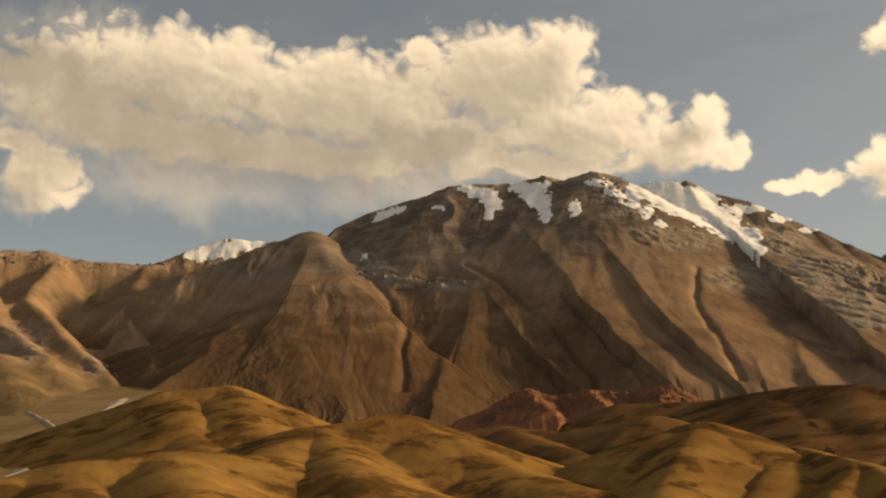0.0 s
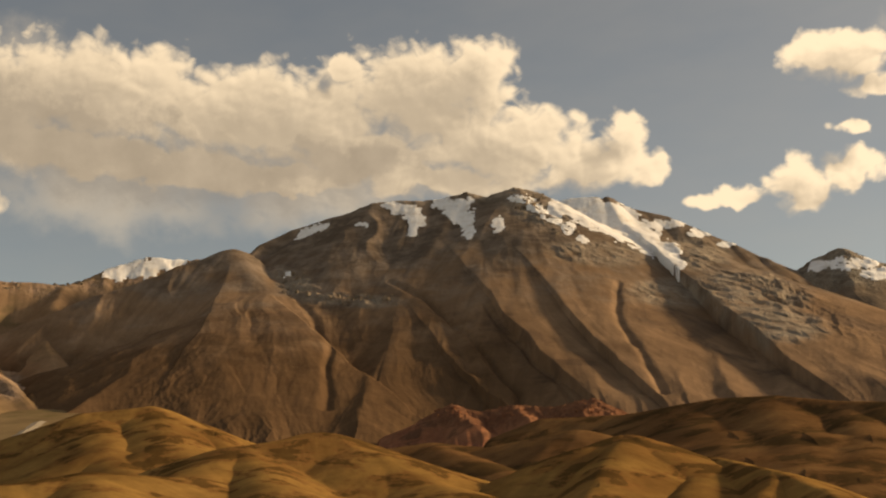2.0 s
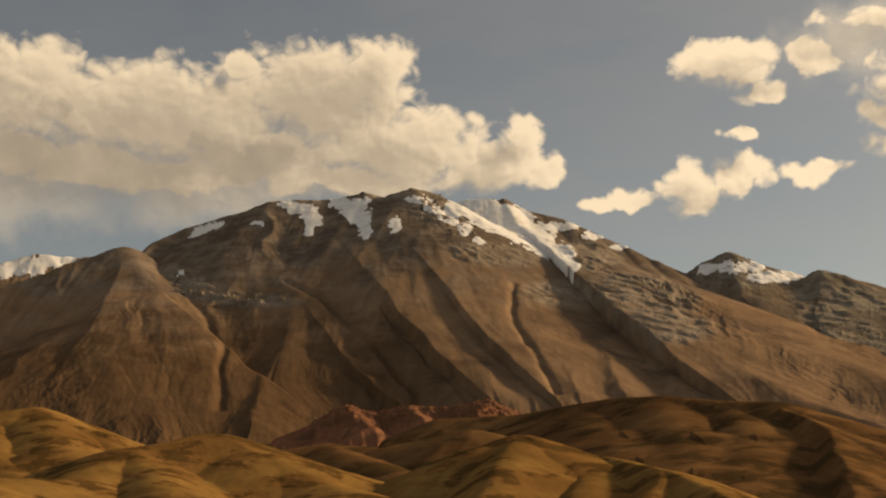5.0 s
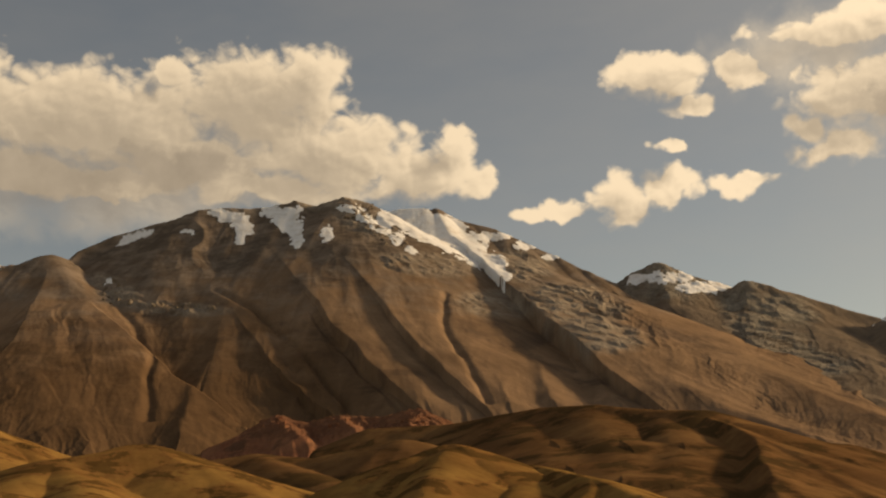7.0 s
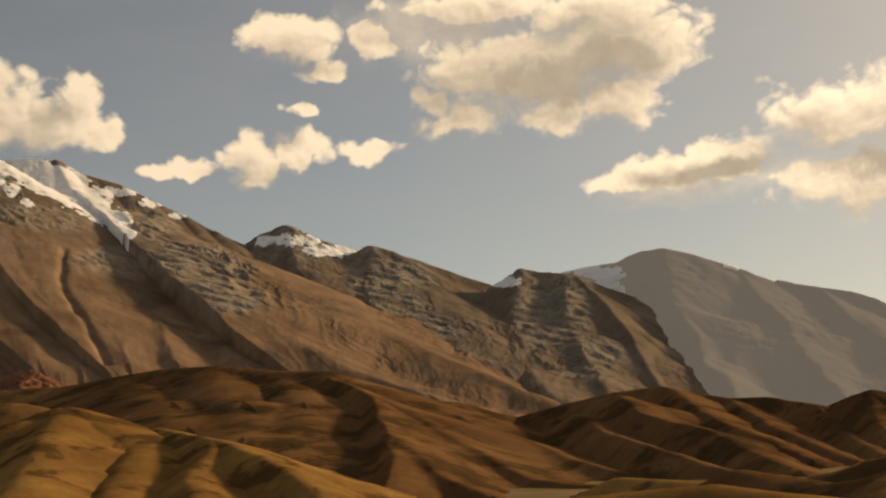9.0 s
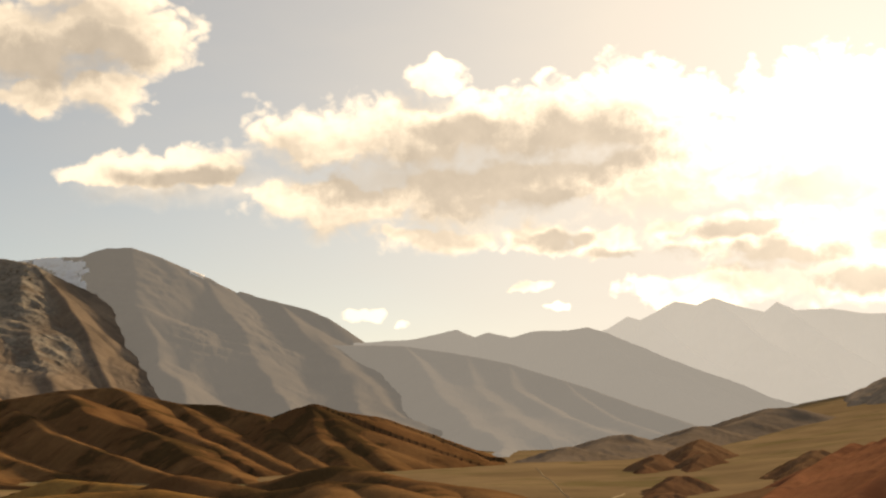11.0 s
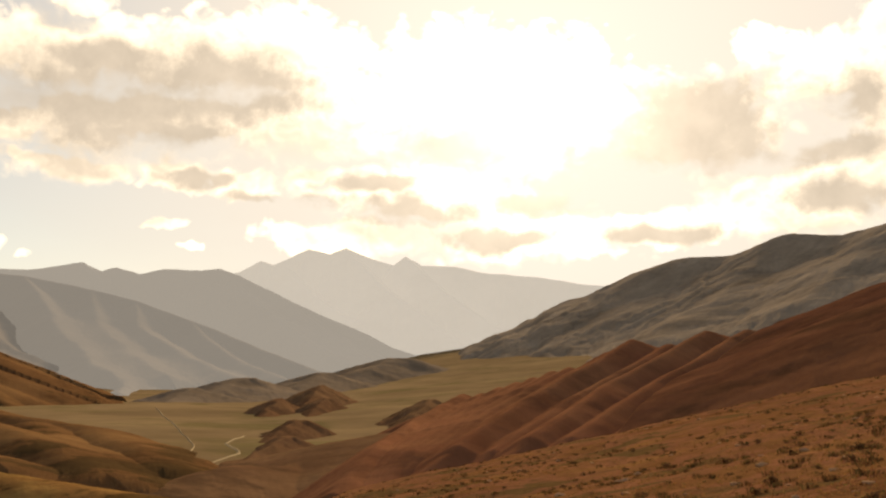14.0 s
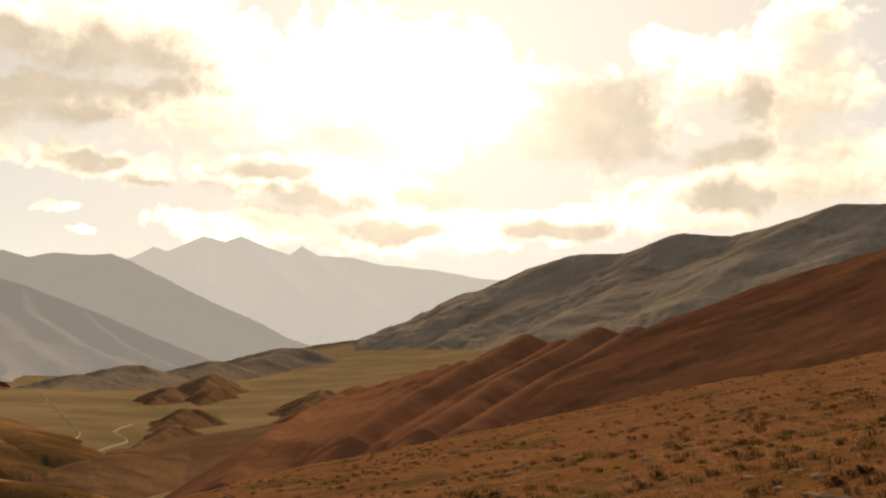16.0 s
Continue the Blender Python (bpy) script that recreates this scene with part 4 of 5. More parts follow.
# ---- foothills ----
HILL = 0.4
massif("hill", "golden dry-grass hill with dark turf patches", "hill", [
    ([(-24, 0.6, 690), (-20.2, 1.1, 700), (-16.6, 1.9, 720), (-12.8, 2.4, 740), (-8.9, 2.1, 770), (-6, 3.5, 900), (-2.6, 4.1, 930), (-0.4, 3.2, 880), (3.1, 1.5, 780), (6.3, 0.6, 700), (8, -0.6, 620)], HILL, 25, 300),
    ([(-6, 3.5, 900), (-4.4, 1.6, 720), (-3.2, -0.5, 600)], HILL, 18, 300),
    ([(-12.8, 2.4, 740), (-12.2, 0.6, 600)], HILL, 18, 300), ([(-17.5, 1.6, 720), (-17.2, 0, 600)], HILL, 18, 300),
], (-32, 13), (400, 1100), (230, 760), M_HILL, rill=0.12, rill_cell=4, gully=0.7, rough=0.3, wave=117, warp=8, seed=101, blend=6, warp_low=10)
massif("hill", "golden dry-grass hill before the mountain foot", "hill", [
    ([(-17.2, 1.2, 1230), (-15.9, 2.6, 1280), (-14.5, 3.7, 1310), (-13.0, 5.1, 1320), (-10.4, 5.4, 1320), (-8.4, 4.4, 1250), (-6.6, 3.2, 1150), (-5, 2.2, 1080)], (0.6, 0.5), 24, 300),
    ([(-12.7, 5.1, 1320), (-12.0, 3.4, 1130), (-10.5, 2.0, 980)], HILL, 20, 300), ([(-10.4, 5.3, 1320), (-9.2, 3.6, 1120), (-7.5, 2.3, 1000)], HILL, 20, 300),
], (-28, 3), (850, 1550), (160, 560), M_HILL, rill=0.12, rill_cell=4, gully=0.7, rough=0.35, wave=143, warp=9, seed=107)
massif("hill", "low brown rolling hill", "hill", [
    ([(-1.5, 2.6, 1300), (0.4, 3.2, 1300), (3.1, 3.5, 1300), (5.8, 3.2, 1260), (9.8, 3.9, 1220), (12, 3.2, 1150)], HILL, 30, 300),
    ([(3.1, 3.5, 1300), (5.5, 2.4, 1080), (8, 1.6, 960)], HILL, 20, 300),
], (-7, 19), (800, 1500), (140, 480), M_DARKHILL, rill=0.2, rill_cell=4.5, gully=1.0, rough=0.35, wave=143, warp=9, seed=109)
FOLD = (0.75, 0.38)      # steep on the shaded side, gentle on the sunny side
massif("hill", "golden dry-grass hill with a rounded top", "hill", [
    ([(4.5, -0.2, 700), (6.1, 0.9, 800), (8.7, 2.3, 840), (10.5, 3.1, 870), (12.2, 3.6, 880), (13.8, 2.8, 840), (15.5, 1.7, 790), (17.6, 0.5, 720), (19.5, -0.8, 640)], HILL, 14, 300),
    ([(12.2, 3.55, 880), (10.8, 1.4, 700), (9.4, -1.0, 540)], FOLD, 14, 300), ([(15.5, 1.7, 790), (14.2, -0.6, 600)], FOLD, 14, 300),
], (1, 23), (420, 1000), (180, 480), M_HILL, rill=0.12, rill_cell=4, gully=0.7, rough=0.28, wave=105, warp=7, seed=113)
massif("hill", "golden ridge with a dark shaded side", "hill", [
    ([(13.0, 2.9, 960), (15.2, 2.6, 900), (17.2, 2.2, 830), (18.9, 1.7, 740), (20.9, 0.9, 660), (23.4, -0.8, 580), (24.6, -1.8, 545), (27, -3.2, 500)], (0.75, 0.4), 7, 300),
    ([(18.9, 1.7, 740), (17.8, 0.2, 640), (18.2, -1.6, 540)], (0.75, 0.4), 8, 300),
], (10, 30), (400, 1050), (170, 460), M_HILL, rill=0.12, rill_cell=4, gully=0.7, rough=0.25, wave=80, warp=5, seed=127)
massif("long_hill", "long dark brown hill with sharp folded spurs", "hill", [
    ([(6.5, 3.8, 1760), (8.5, 4.5, 1720), (12.3, 4.55, 1660), (16.6, 5.15, 1560), (19.1, 5.15, 1500), (22.1, 4.75, 1430), (24.1, 4.6, 1380), (26, 3.9, 1320), (27.8, 3.1, 1300), (30.2, 2.7, 1330), (33.1, 1.6, 1360)], HILL, 18, 400),
    ([(24.1, 4.5, 1380), (26.5, 3.25, 1180), (27, 1.8, 980), (27, 0.3, 830), (26.5, -1.4, 700), (25.8, -2.5, 640)], (1.0, 0.4), 4, 400),
    ([(26.5, 3.25, 1180), (28.1, 2.5, 1120), (29.9, 1.1, 1020), (32.5, -0.4, 900), (33.9, -1.2, 850), (37.4, -1.8, 800), (40, -2.4, 760)], FOLD, 6, 400),
    ([(28.1, 3.0, 1290), (30.2, 2.1, 1220), (32.3, 1.1, 1150), (35.2, -0.1, 1020), (37.5, -1.0, 930), (40, -1.8, 870)], FOLD, 6, 400),
    ([(22.3, 4.7, 1430), (23.0, 3.2, 1200), (22.6, 1.2, 960), (22, -0.4, 800)], (0.42, 0.3), 24, 400),
    ([(19.0, 5.1, 1500), (20.2, 3.4, 1240), (20.2, 1.8, 1010)], (0.36, 0.28), 40, 400),
    ([(15.5, 5.0, 1580), (16.8, 3.6, 1330), (17.6, 2.4, 1120)], (0.36, 0.28), 40, 400),
    ([(27.2, 1.2, 920), (29.3, -0.6, 800), (31.5, -1.8, 720)], FOLD, 5, 400),
], (2, 44), (560, 1950), (320, 860), M_DARKHILL, rill=0.2, rill_cell=4.5, gully=0.8, rough=0.2, wave=130, warp=6, seed=131, blend=9, warp_low=9)
massif("brown_hill", "brown ridge of folded hills above the valley floor", "hill", [
    ([(31, 1.2, 1360), (33.1, 1.7, 1320), (35, 2.1, 1280), (37.6, 2.35, 1240), (38.3, 2.4, 1220), (39.3, 1.6, 1130), (40.7, 1.0, 1060), (42.3, 0.5, 1000), (44.5, -0.8, 880), (46, -1.6, 820)], FOLD, 6, 300),
    ([(36.0, 1.7, 1200), (37.5, 0.8, 1080), (39.8, -0.2, 960), (41.4, -0.8, 890), (43.2, -1.5, 820), (45.8, -2.0, 770), (47.1, -2.5, 730), (49, -3, 690)], FOLD, 6, 300),
    ([(35.5, 2.2, 1430), (38, 2.6, 1420), (40.5, 2.7, 1420), (41.3, 2.4, 1400), (43.4, 1.9, 1370), (45, 1.8, 1340), (46.8, 1.4, 1280), (47.9, 1.0, 1230), (49, 1.6, 1200), (49.6, 1.75, 1190), (50.5, 1.0, 1130), (51.7, -0.1, 1050), (53.6, -1.5, 960)], FOLD, 8, 300),
    ([(49.2, 1.6, 1300), (50.5, 1.5, 1320), (52.5, 1.1, 1300), (53.7, 0.1, 1180), (56, -1.4, 1040)], FOLD, 8, 300),
    ([(43.4, 1.9, 1370), (45, 0.6, 1150), (47.5, -0.8, 980), (49, -1.6, 900)], FOLD, 6, 300),
    ([(47.2, 1.2, 1260), (48.6, -0.3, 1040), (50.5, -1.6, 900)], FOLD, 6, 300),
    ([(40.8, 2.6, 1410), (42.0, 1.4, 1200), (44.5, 0.0, 1030), (46.5, -1.0, 930)], FOLD, 6, 300),
    ([(49.6, 1.7, 1190), (49.9, 0.2, 1060), (51.4, -1.3, 930)], FOLD, 5, 300),
    ([(51.9, 1.2, 1300), (52.6, -0.2, 1130), (54.4, -1.5, 1000)], FOLD, 6, 300),
], (25, 62), (640, 1700), (280, 860), M_DARKHILL, rill=0.35, rill_cell=4.5, gully=3, rough=1.0, wave=110, warp=7, seed=139, blend=6, warp_low=14, crests=3)
massif("low_hill", "low brown hill reaching into the valley", "hill", [
    ([(43.5, -1.4, 554), (46.9, -2.3, 511), (48.6, -2.15, 500), (49.8, -1.9, 497), (52.3, -2.1, 475), (54.3, -2.7, 439), (56.2, -3.6, 382), (58.3, -4.5, 331)], (0.5, 0.3), 10, 200),
    ([(47.5, -1.8, 622), (49.8, -1.3, 622), (51, -1.2, 615), (53.6, -1.9, 570), (57.5, -2.5, 510), (59.3, -3.2, 442), (60.6, -4.2, 368)], (0.5, 0.3), 10, 200),
    ([(50.0, -1.9, 497), (50.8, -3.2, 403), (53.4, -4.0, 346)], (0.5, 0.3), 9, 200),
    ([(54.6, -2.2, 533), (56.5, -3.2, 437), (58.8, -4.2, 363)], (0.5, 0.3), 9, 200),
], (36, 68), (270, 800), (200, 600), M_DARKHILL, rill=0.35, rill_cell=4.5, gully=1.5, rough=0.5, wave=70, warp=5, seed=149)
massif("low_hill", "low golden hill near the valley edge", "hill", [
    ([(38, -1.4, 600), (42, -1.9, 560), (44.5, -2.3, 528), (46.1, -2.6, 512), (47.6, -3.0, 472), (49, -3.5, 432), (51, -4.3, 384)], (0.5, 0.3), 9, 200),
    ([(23, -2.0, 416), (28, -2.2, 420), (33, -2.3, 424), (38, -2.1, 424), (42, -2.0, 416), (46.2, -2.8, 384), (48.6, -3.6, 352), (52.3, -4.3, 328), (55.7, -4.9, 308), (60, -5.7, 280)], (0.4, 0.3), 9, 200),
], (13, 70), (230, 760), (180, 760), M_HILL, rill=0.12, rill_cell=4, gully=0.7, rough=0.5, wave=70, warp=5, seed=151)

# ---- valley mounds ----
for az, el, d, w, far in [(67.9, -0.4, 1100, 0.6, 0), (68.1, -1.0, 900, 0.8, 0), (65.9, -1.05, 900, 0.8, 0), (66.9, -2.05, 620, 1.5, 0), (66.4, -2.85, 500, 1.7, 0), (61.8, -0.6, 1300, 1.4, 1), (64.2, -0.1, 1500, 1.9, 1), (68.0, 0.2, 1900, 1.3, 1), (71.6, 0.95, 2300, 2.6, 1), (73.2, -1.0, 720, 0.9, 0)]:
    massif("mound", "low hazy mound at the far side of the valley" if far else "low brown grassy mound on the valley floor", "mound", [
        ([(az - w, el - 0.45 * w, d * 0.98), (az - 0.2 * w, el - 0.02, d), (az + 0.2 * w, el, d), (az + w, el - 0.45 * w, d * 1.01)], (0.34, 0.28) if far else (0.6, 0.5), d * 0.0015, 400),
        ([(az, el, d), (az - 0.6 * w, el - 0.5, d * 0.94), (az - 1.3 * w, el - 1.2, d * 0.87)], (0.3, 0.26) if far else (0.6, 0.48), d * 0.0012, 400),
    ], (az - 5 - 3 * w, az + 5 + 3 * w), (d * 0.72, d * 1.22), (110, 240), M_HAZEMOUND if far else M_MOUND, gully=0.0, rough=d * (0.0005 if far else 0.0009), wave=d * 0.03, warp=d * 0.005, seed=int(az * 10))

# ---- the ribbed red spur and the hill behind the lookout slope ----
ribs = []
for az, el, d, reach in [(74.7, -0.75, 480, 0.5), (75.6, -0.7, 474, 0.55), (76.5, -0.4, 470, 0.6), (77.3, -0.15, 466, 0.65), (78.1, 0.1, 463, 0.7), (79.0, 0.4, 455, 0.8), (79.8, 0.6, 452, 0.85), (80.7, 0.75, 450, 0.9), (81.8, 1.35, 445, 0.95), (82.9, 1.95, 440, 1.0), (84.6, 1.75, 432, 1.0), (86.3, 2.4, 425, 1.0), (88.3, 2.45, 415, 1.0), (90.2, 2.3, 400, 1.0)]:
    ribs.append(([(az + 0.8, el - 0.3, d * 1.06), (az, el, d), (az - 4.4 * reach, el - 2.5 * reach, d * 0.80), (az - 8.4 * reach, el - 5.1 * reach, d * 0.63), (az - 12.0 * reach, el - 9.4 * reach, d * 0.52)], (0.75, 0.5), 2.2, 120))
massif("red_spur", "ribbed red earth spur above the valley", "hill", ribs + [
    ([(73.6, -1.9, 500), (74.7, -1.1, 480), (80.1, 0.2, 455), (82.9, 1.4, 445), (86.3, 1.9, 430), (90, 1.9, 405)], 0.5, 6, 120),
], (48, 101), (170, 600), (270, 900), M_RIB, rill=0.25, rill_cell=2.2, gully=0.4, rough=0.12, wave=40, warp=1.5, seed=163, blend=4.0)
massif("red_hill", "red-brown hill with a smooth grassy slope", "hill", [
    ([(90.4, 2.0, 392), (91.2, 2.5, 380), (92.6, 3.4, 365), (95.2, 4.7, 345), (97.4, 5.5, 335), (99.3, 6.0, 330), (106, 8, 300), (118, 10, 270)], 0.42, 6, 400),
    ([(91.2, 2.3, 385), (90.2, 1.2, 355), (88.4, 0.2, 318), (86.4, -0.9, 285), (84.2, -2.0, 255)], (1.2, 0.34), 4, 400),
    ([(95.2, 4.6, 345), (94.2, 2.0, 300), (92.4, -0.6, 255)], (0.6, 0.5), 6, 400), ([(99.3, 6, 330), (98.4, 2.8, 280), (97, 0.2, 230)], (0.6, 0.5), 6, 400),
], (74, 128), (130, 460), (200, 760), M_RED, rill=0.04, rill_cell=2.0, gully=0.4, rough=0.18, wave=30, warp=2, seed=167, brink=[(200, 81.5), (255, 84.5), (285, 86.5), (318, 88.4), (355, 90.4), (392, 91.6), (460, 94)])

massif("low_spur", "low brown spur at the foot of the hillside", "hill", [
    ([(54, -6.9, 278), (56, -6.2, 290), (60.4, -5.2, 320), (62.8, -4.5, 350), (64.2, -4.2, 370), (66.4, -4.25, 390), (68.2, -3.8, 410), (70, -3.3, 430)], (0.2, 0.4), 6, 300),
    ([(70, -3.3, 430), (72, -2.6, 440), (75, -2.2, 430), (77, -2.8, 380)], 0.2, 8, 300),
], (40, 80), (120, 620), (240, 640), M_MOUND, gully=0.9, rough=0.5, wave=60, warp=3, seed=173)


# ---- tracks and gravel ----
def gravel_material(name, colour):
    m = bpy.data.materials.new(name)
    m.use_nodes = True
    n = Nodes(m.node_tree)
    at = n.add("ShaderNodeNewGeometry").outputs["Position"]
    tone = n.mix(n.noise(at, 0.4, 6.0, 0.7), tuple(0.6 * c for c in colour), colour)
    shader = n.add("ShaderNodeBsdfPrincipled", ins={"Base Color": tone, "Roughness": 0.95, "Specular IOR Level": 0.0})
    n.put(n.add("ShaderNodeOutputMaterial").inputs[0], shader.outputs[0])
    return m


M_TRACK = gravel_material("pale_dust", (0.42, 0.33, 0.21))
M_GRAVEL = gravel_material("river_gravel", (0.44, 0.37, 0.29))


def ribbon(name, label, category, points, width, material, lift=0.35, seed=0):
    """A strip laid on the valley floor along (bearing, distance) points, its edges uneven."""
    p = np.array([(d * math.sin(radians(a)), d * math.cos(radians(a))) for a, d in points])
    t = np.linspace(0, len(p) - 1, 24 * (len(p) - 1) + 1)
    i = np.minimum(t.astype(int), len(p) - 2)
    f = (t - i)[:, None]
    before, after = p[np.maximum(i - 1, 0)], p[np.minimum(i + 2, len(p) - 1)]
    mid = 0.5 * (2 * p[i] + (p[i + 1] - before) * f + (2 * before - 5 * p[i] + 4 * p[i + 1] - after) * f ** 2 + (3 * p[i] - 3 * p[i + 1] + after - before) * f ** 3)
    way = np.gradient(mid, axis=0)
    way /= np.linalg.norm(way, axis=1)[:, None] + 1e-9
    side = np.stack([-way[:, 1], way[:, 0]], 1)
    w = width * (1 + 0.5 * fbm(t * 3, t * 0 + seed, 3, seed))[:, None]
    bm = bmesh.new()
    rows = []
    for k in (-0.5, 0.0, 0.5):
        q = mid + side * w * k
        z = base(q[:, 0], q[:, 1]) + lift * (1 - 2.6 * abs(k))
        rows.append([bm.verts.new((*a, b)) for a, b in zip(q, z)])
    for a, b in zip(rows[:-1], rows[1:]):
        for k in range(len(a) - 1):
            bm.faces.new((a[k], a[k + 1], b[k + 1], b[k]))
    me = bpy.data.meshes.new(name)
    bm.to_mesh(me)
    bm.free()
    me.materials.append(material)
    return tagged(new(name, me), label, category, kind="structure")


ribbon("dirt_track", "pale dusty track winding over the valley grass", "track", [(64.3, 610), (64.0, 580), (63.5, 536), (64.1, 487), (63.1, 447), (61.4, 404)], 2.2, M_TRACK, seed=1)
ribbon("dirt_track", "faint pale track across the valley floor", "track", [(60.2, 960), (60.4, 892), (61.2, 670), (61.6, 590), (62.0, 520), (61.7, 476), (61.4, 437), (60.6, 396)], 1.3, M_TRACK, seed=2)
ribbon("river_bed", "pale braided gravel of a dry stream", "river", [(-20.2, 1072), (-18.9, 1199), (-17.95, 1322), (-17.6, 1527), (-16.6, 1757), (-15.8, 2066), (-15.2, 2311)], 26, M_GRAVEL, 2.0, seed=3)
ribbon("river_bed", "narrow side arm of a dry stream", "river", [(-17.9, 1401), (-18.0, 1575), (-18.6, 1789), (-19.4, 2030)], 14, M_GRAVEL, 2.2, seed=4)

# ---- plants and stones on the hillside ----
def blade_material(name, colours):
    m = bpy.data.materials.new(name)
    m.use_nodes = True
    n = Nodes(m.node_tree)
    pick = n.add("ShaderNodeNewGeometry").outputs["Random Per Island"]
    tone = n.mix(n.ramp(pick, 0.3, 0.7), colours[0], colours[1])
    tone = n.mix(n.ramp(pick, 0.62, 0.75), tone, colours[2])
    front = n.add("ShaderNodeBsdfDiffuse", ins={"Color": tone})
    back = n.add("ShaderNodeBsdfTranslucent", ins={"Color": tone})
    shader = n.add("ShaderNodeMixShader", ins={0: 0.45, 1: front.outputs[0], 2: back.outputs[0]})
    n.put(n.add("ShaderNodeOutputMaterial").inputs[0], shader.outputs[0])
    return m


M_GRASS = blade_material("dry_grass", ((0.19, 0.085, 0.038), (0.26, 0.135, 0.053), (0.13, 0.09, 0.036)))
M_SHRUB = blade_material("dark_shrub", ((0.1, 0.052, 0.03), (0.13, 0.075, 0.036), (0.16, 0.1, 0.042)))
M_TUSSOCK = blade_material("matted_tussock", ((0.085, 0.042, 0.02), (0.12, 0.066, 0.028), (0.06, 0.045, 0.02)))
M_STONE = gravel_material("pale_stone", (0.48, 0.29, 0.17))
rng = np.random.default_rng(4)


def scatter(count, az_range, d_range, power=1.0):
    """Spots on the lookout slope, thicker near by and in patches."""
    az = rng.uniform(*az_range, count * 3)
    d = d_range[0] * (d_range[1] / d_range[0]) ** (rng.uniform(0, 1, count * 3) ** power)
    x, y = d * np.sin(np.radians(az)), d * np.cos(np.radians(az))
    keep = fbm(x / 7, y / 7, 3, 77) + rng.normal(0, 0.3, x.shape) > -0.05
    x, y = x[keep][:count], y[keep][:count]
    return np.stack([x, y, lookout(x, y)], 1)


def tufts(name, label, spots_at, size, blades, material, spread=0.5):
    """Many tufts of bent, tapered blades in one mesh."""
    k = len(spots_at)
    n = k * blades
    root = np.repeat(spots_at, blades, 0)
    s = np.repeat(rng.uniform(*size, k), blades)
    turn = rng.uniform(0, 2 * np.pi, n)
    lean = rng.uniform(0.15, 1.0, n)
    out = np.stack([np.cos(turn), np.sin(turn), np.zeros(n)], 1)
    across = np.stack([-np.sin(turn), np.cos(turn), np.zeros(n)], 1)
    foot = root + out * (s * spread * rng.uniform(0, 1, n))[:, None] - np.array([0, 0, 0.02])
    up = np.array([0, 0, 1.0])
    mid = foot + out * (s * 0.35 * lean)[:, None] + up * (s * 0.6)[:, None]
    tip = foot + out * (s * 0.9 * lean)[:, None] + up * (s * (1.05 - 0.45 * lean))[:, None]
    w = (s * 0.11)[:, None]
    co = np.stack([foot - across * w, foot + across * w, mid + across * w * 0.8, mid - across * w * 0.8, tip], 1).reshape(-1, 3)
    j = np.arange(n)[:, None] * 5
    faces = [tuple(f) for f in np.concatenate([j + np.array([0, 1, 2, 3])]).tolist()] + [tuple(f) for f in (j + np.array([3, 2, 4])).tolist()]
    me = bpy.data.meshes.new(name)
    me.from_pydata(co.tolist(), [], faces)
    me.materials.append(material)
    return tagged(new(name, me), label, "grass", kind="stuff")


tufts("dry_grass", "short golden-brown dry grass on the hillside", scatter(34000, (54, 108), (9, 105), 0.8), (0.03, 0.075), 6, M_GRASS, 0.9)
tufts("tussock", "dark brown matted tussocks scattered over the slope", scatter(2200, (54, 108), (12, 110), 0.7), (0.06, 0.14), 16, M_TUSSOCK, 1.3)


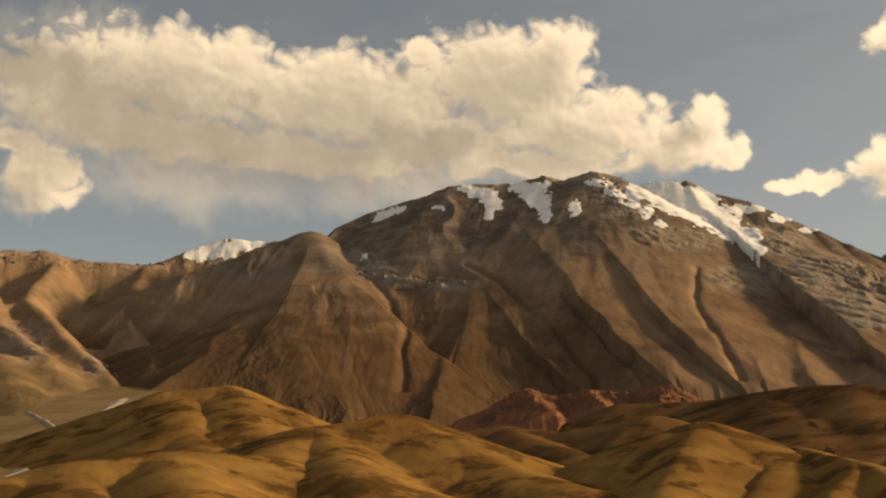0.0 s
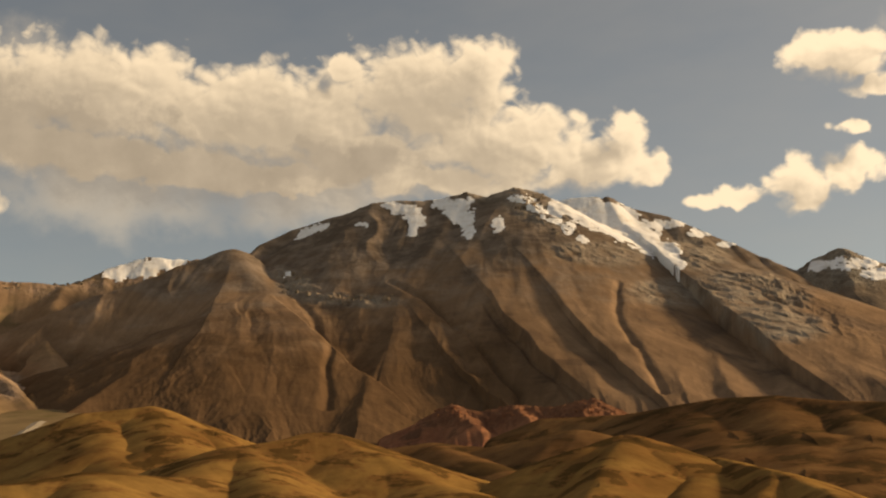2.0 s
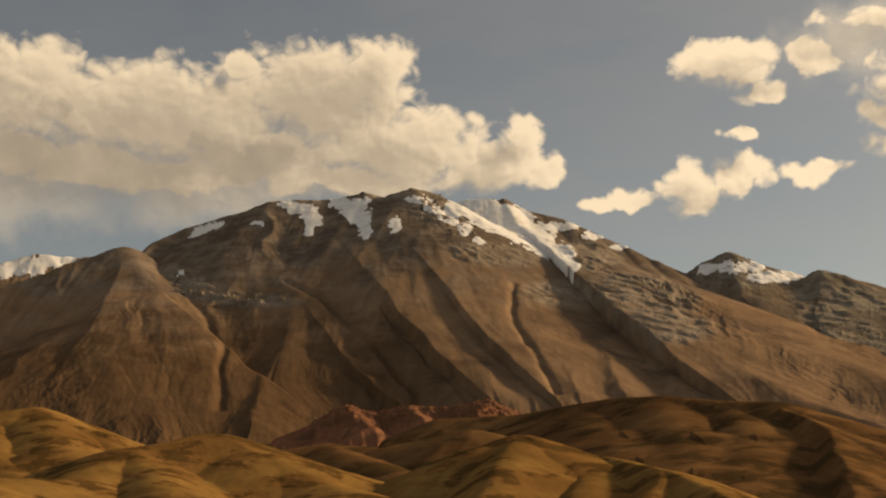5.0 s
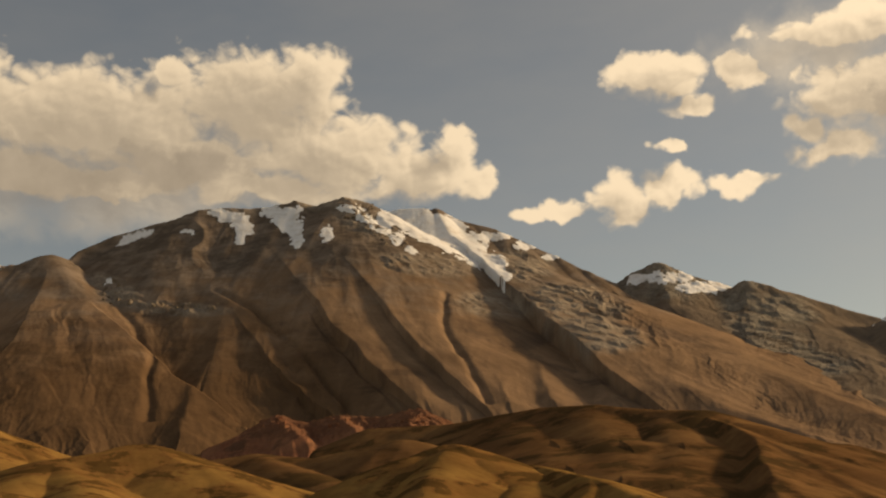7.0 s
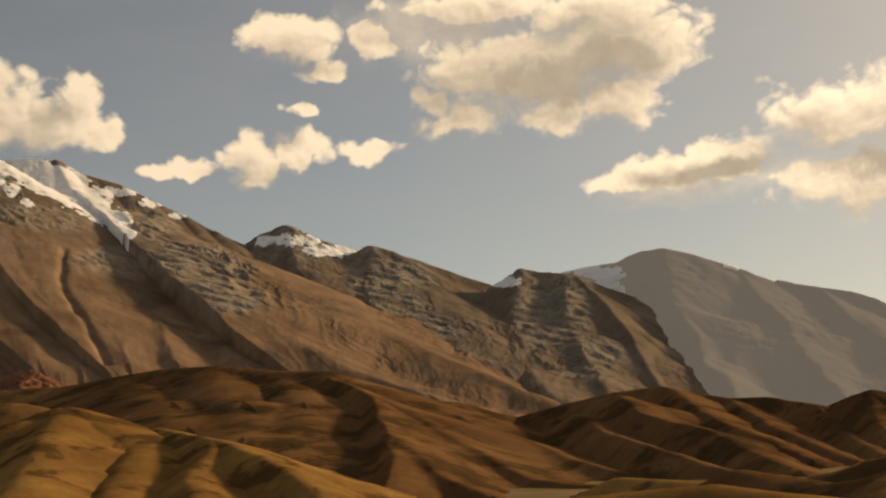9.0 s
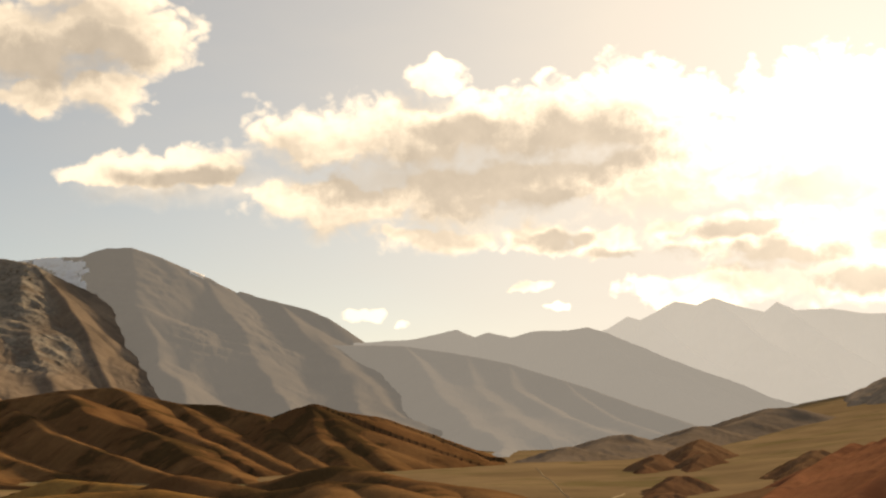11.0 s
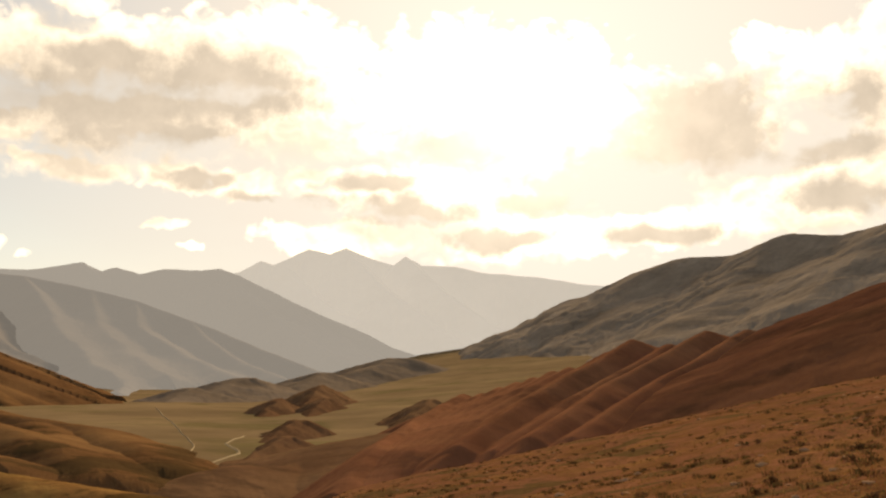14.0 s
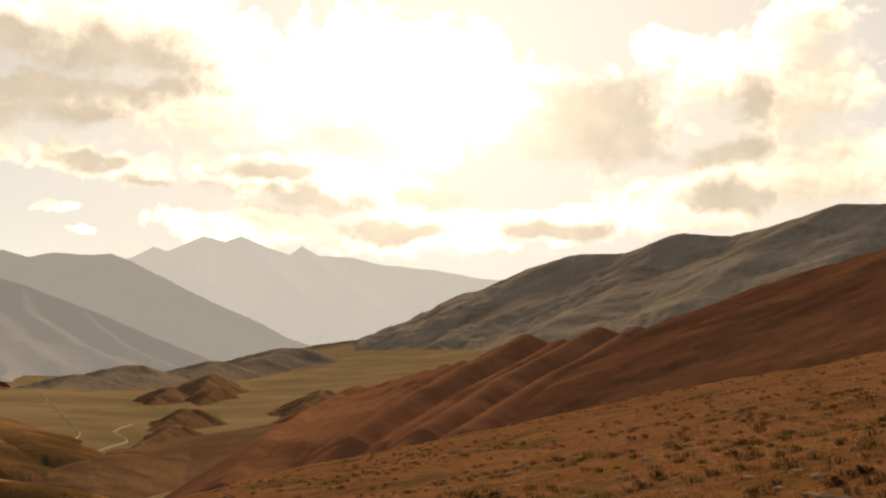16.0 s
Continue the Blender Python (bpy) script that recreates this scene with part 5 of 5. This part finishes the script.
def shrub(size, seed):
    """A low dark cushion shrub: stems that fork into many small leaf clumps."""
    r = np.random.default_rng(seed)
    bm = bmesh.new()
    for _ in range(70):
        a, h = r.uniform(0, 2 * np.pi), r.uniform(0.1, 1.0)
        rad = size * r.uniform(0.1, 1.0) * (1 - 0.45 * h)
        c = Vector((rad * math.cos(a), rad * math.sin(a), size * 0.55 * h))
        tilt = Euler((r.uniform(-1, 1), r.uniform(-1, 1), a)).to_matrix()
        q = [tilt @ Vector(v) * size * 0.17 * r.uniform(0.6, 1.4) for v in ((-1, 0, 0), (0, -0.6, 0.25), (1, 0, 0.1), (0, 0.6, 0.3))]
        bm.faces.new([bm.verts.new(c + v) for v in q])
    for _ in range(9):
        a = r.uniform(0, 2 * np.pi)
        tip = Vector((size * 0.6 * math.cos(a), size * 0.6 * math.sin(a), size * 0.4))
        across = Vector((-math.sin(a), math.cos(a), 0)) * size * 0.03
        v = [bm.verts.new(p) for p in (across - Vector((0, 0, 0.05)), -across - Vector((0, 0, 0.05)), tip)]
        bm.faces.new(v)
    me = bpy.data.meshes.new("shrub")
    bm.to_mesh(me)
    bm.free()
    me.materials.append(M_SHRUB)
    return tagged(new("shrub", me), "low dark cushion shrub among dry grass", "shrub", "shrubs on the hillside")


models = [shrub(s, 90 + i) for i, s in enumerate((0.1, 0.13, 0.16, 0.2))]
for i, (x, y, z) in enumerate(scatter(270, (58, 106), (13, 85), 0.9)):
    at = pose(x, y, z - 0.02, 0, 0, rng.uniform(0, 360))
    if i < len(models):
        models[i].matrix_basis = at
    else:
        copy_thing(models[i % len(models)], at)


def stone(size, seed):
    """An uneven, half-buried pale stone."""
    r = np.random.default_rng(seed)
    bm = bmesh.new()
    bmesh.ops.create_icosphere(bm, subdivisions=1, radius=size)
    for v in bm.verts:
        v.co *= r.uniform(0.7, 1.25)
        v.co.z *= 0.55
    me = bpy.data.meshes.new("stone")
    bm.to_mesh(me)
    bm.free()
    me.materials.append(M_STONE)
    return tagged(new("stone", me), "small pale stone half buried in the turf", "stone", "stones on the hillside")


models = [stone(s, 60 + i) for i, s in enumerate((0.05, 0.07, 0.09, 0.13))]
for i, (x, y, z) in enumerate(scatter(200, (58, 106), (11, 60), 0.9)):
    at = pose(x, y, z, 0, 0, rng.uniform(0, 360))
    if i < len(models):
        models[i].matrix_basis = at
    else:
        copy_thing(models[i % len(models)], at)
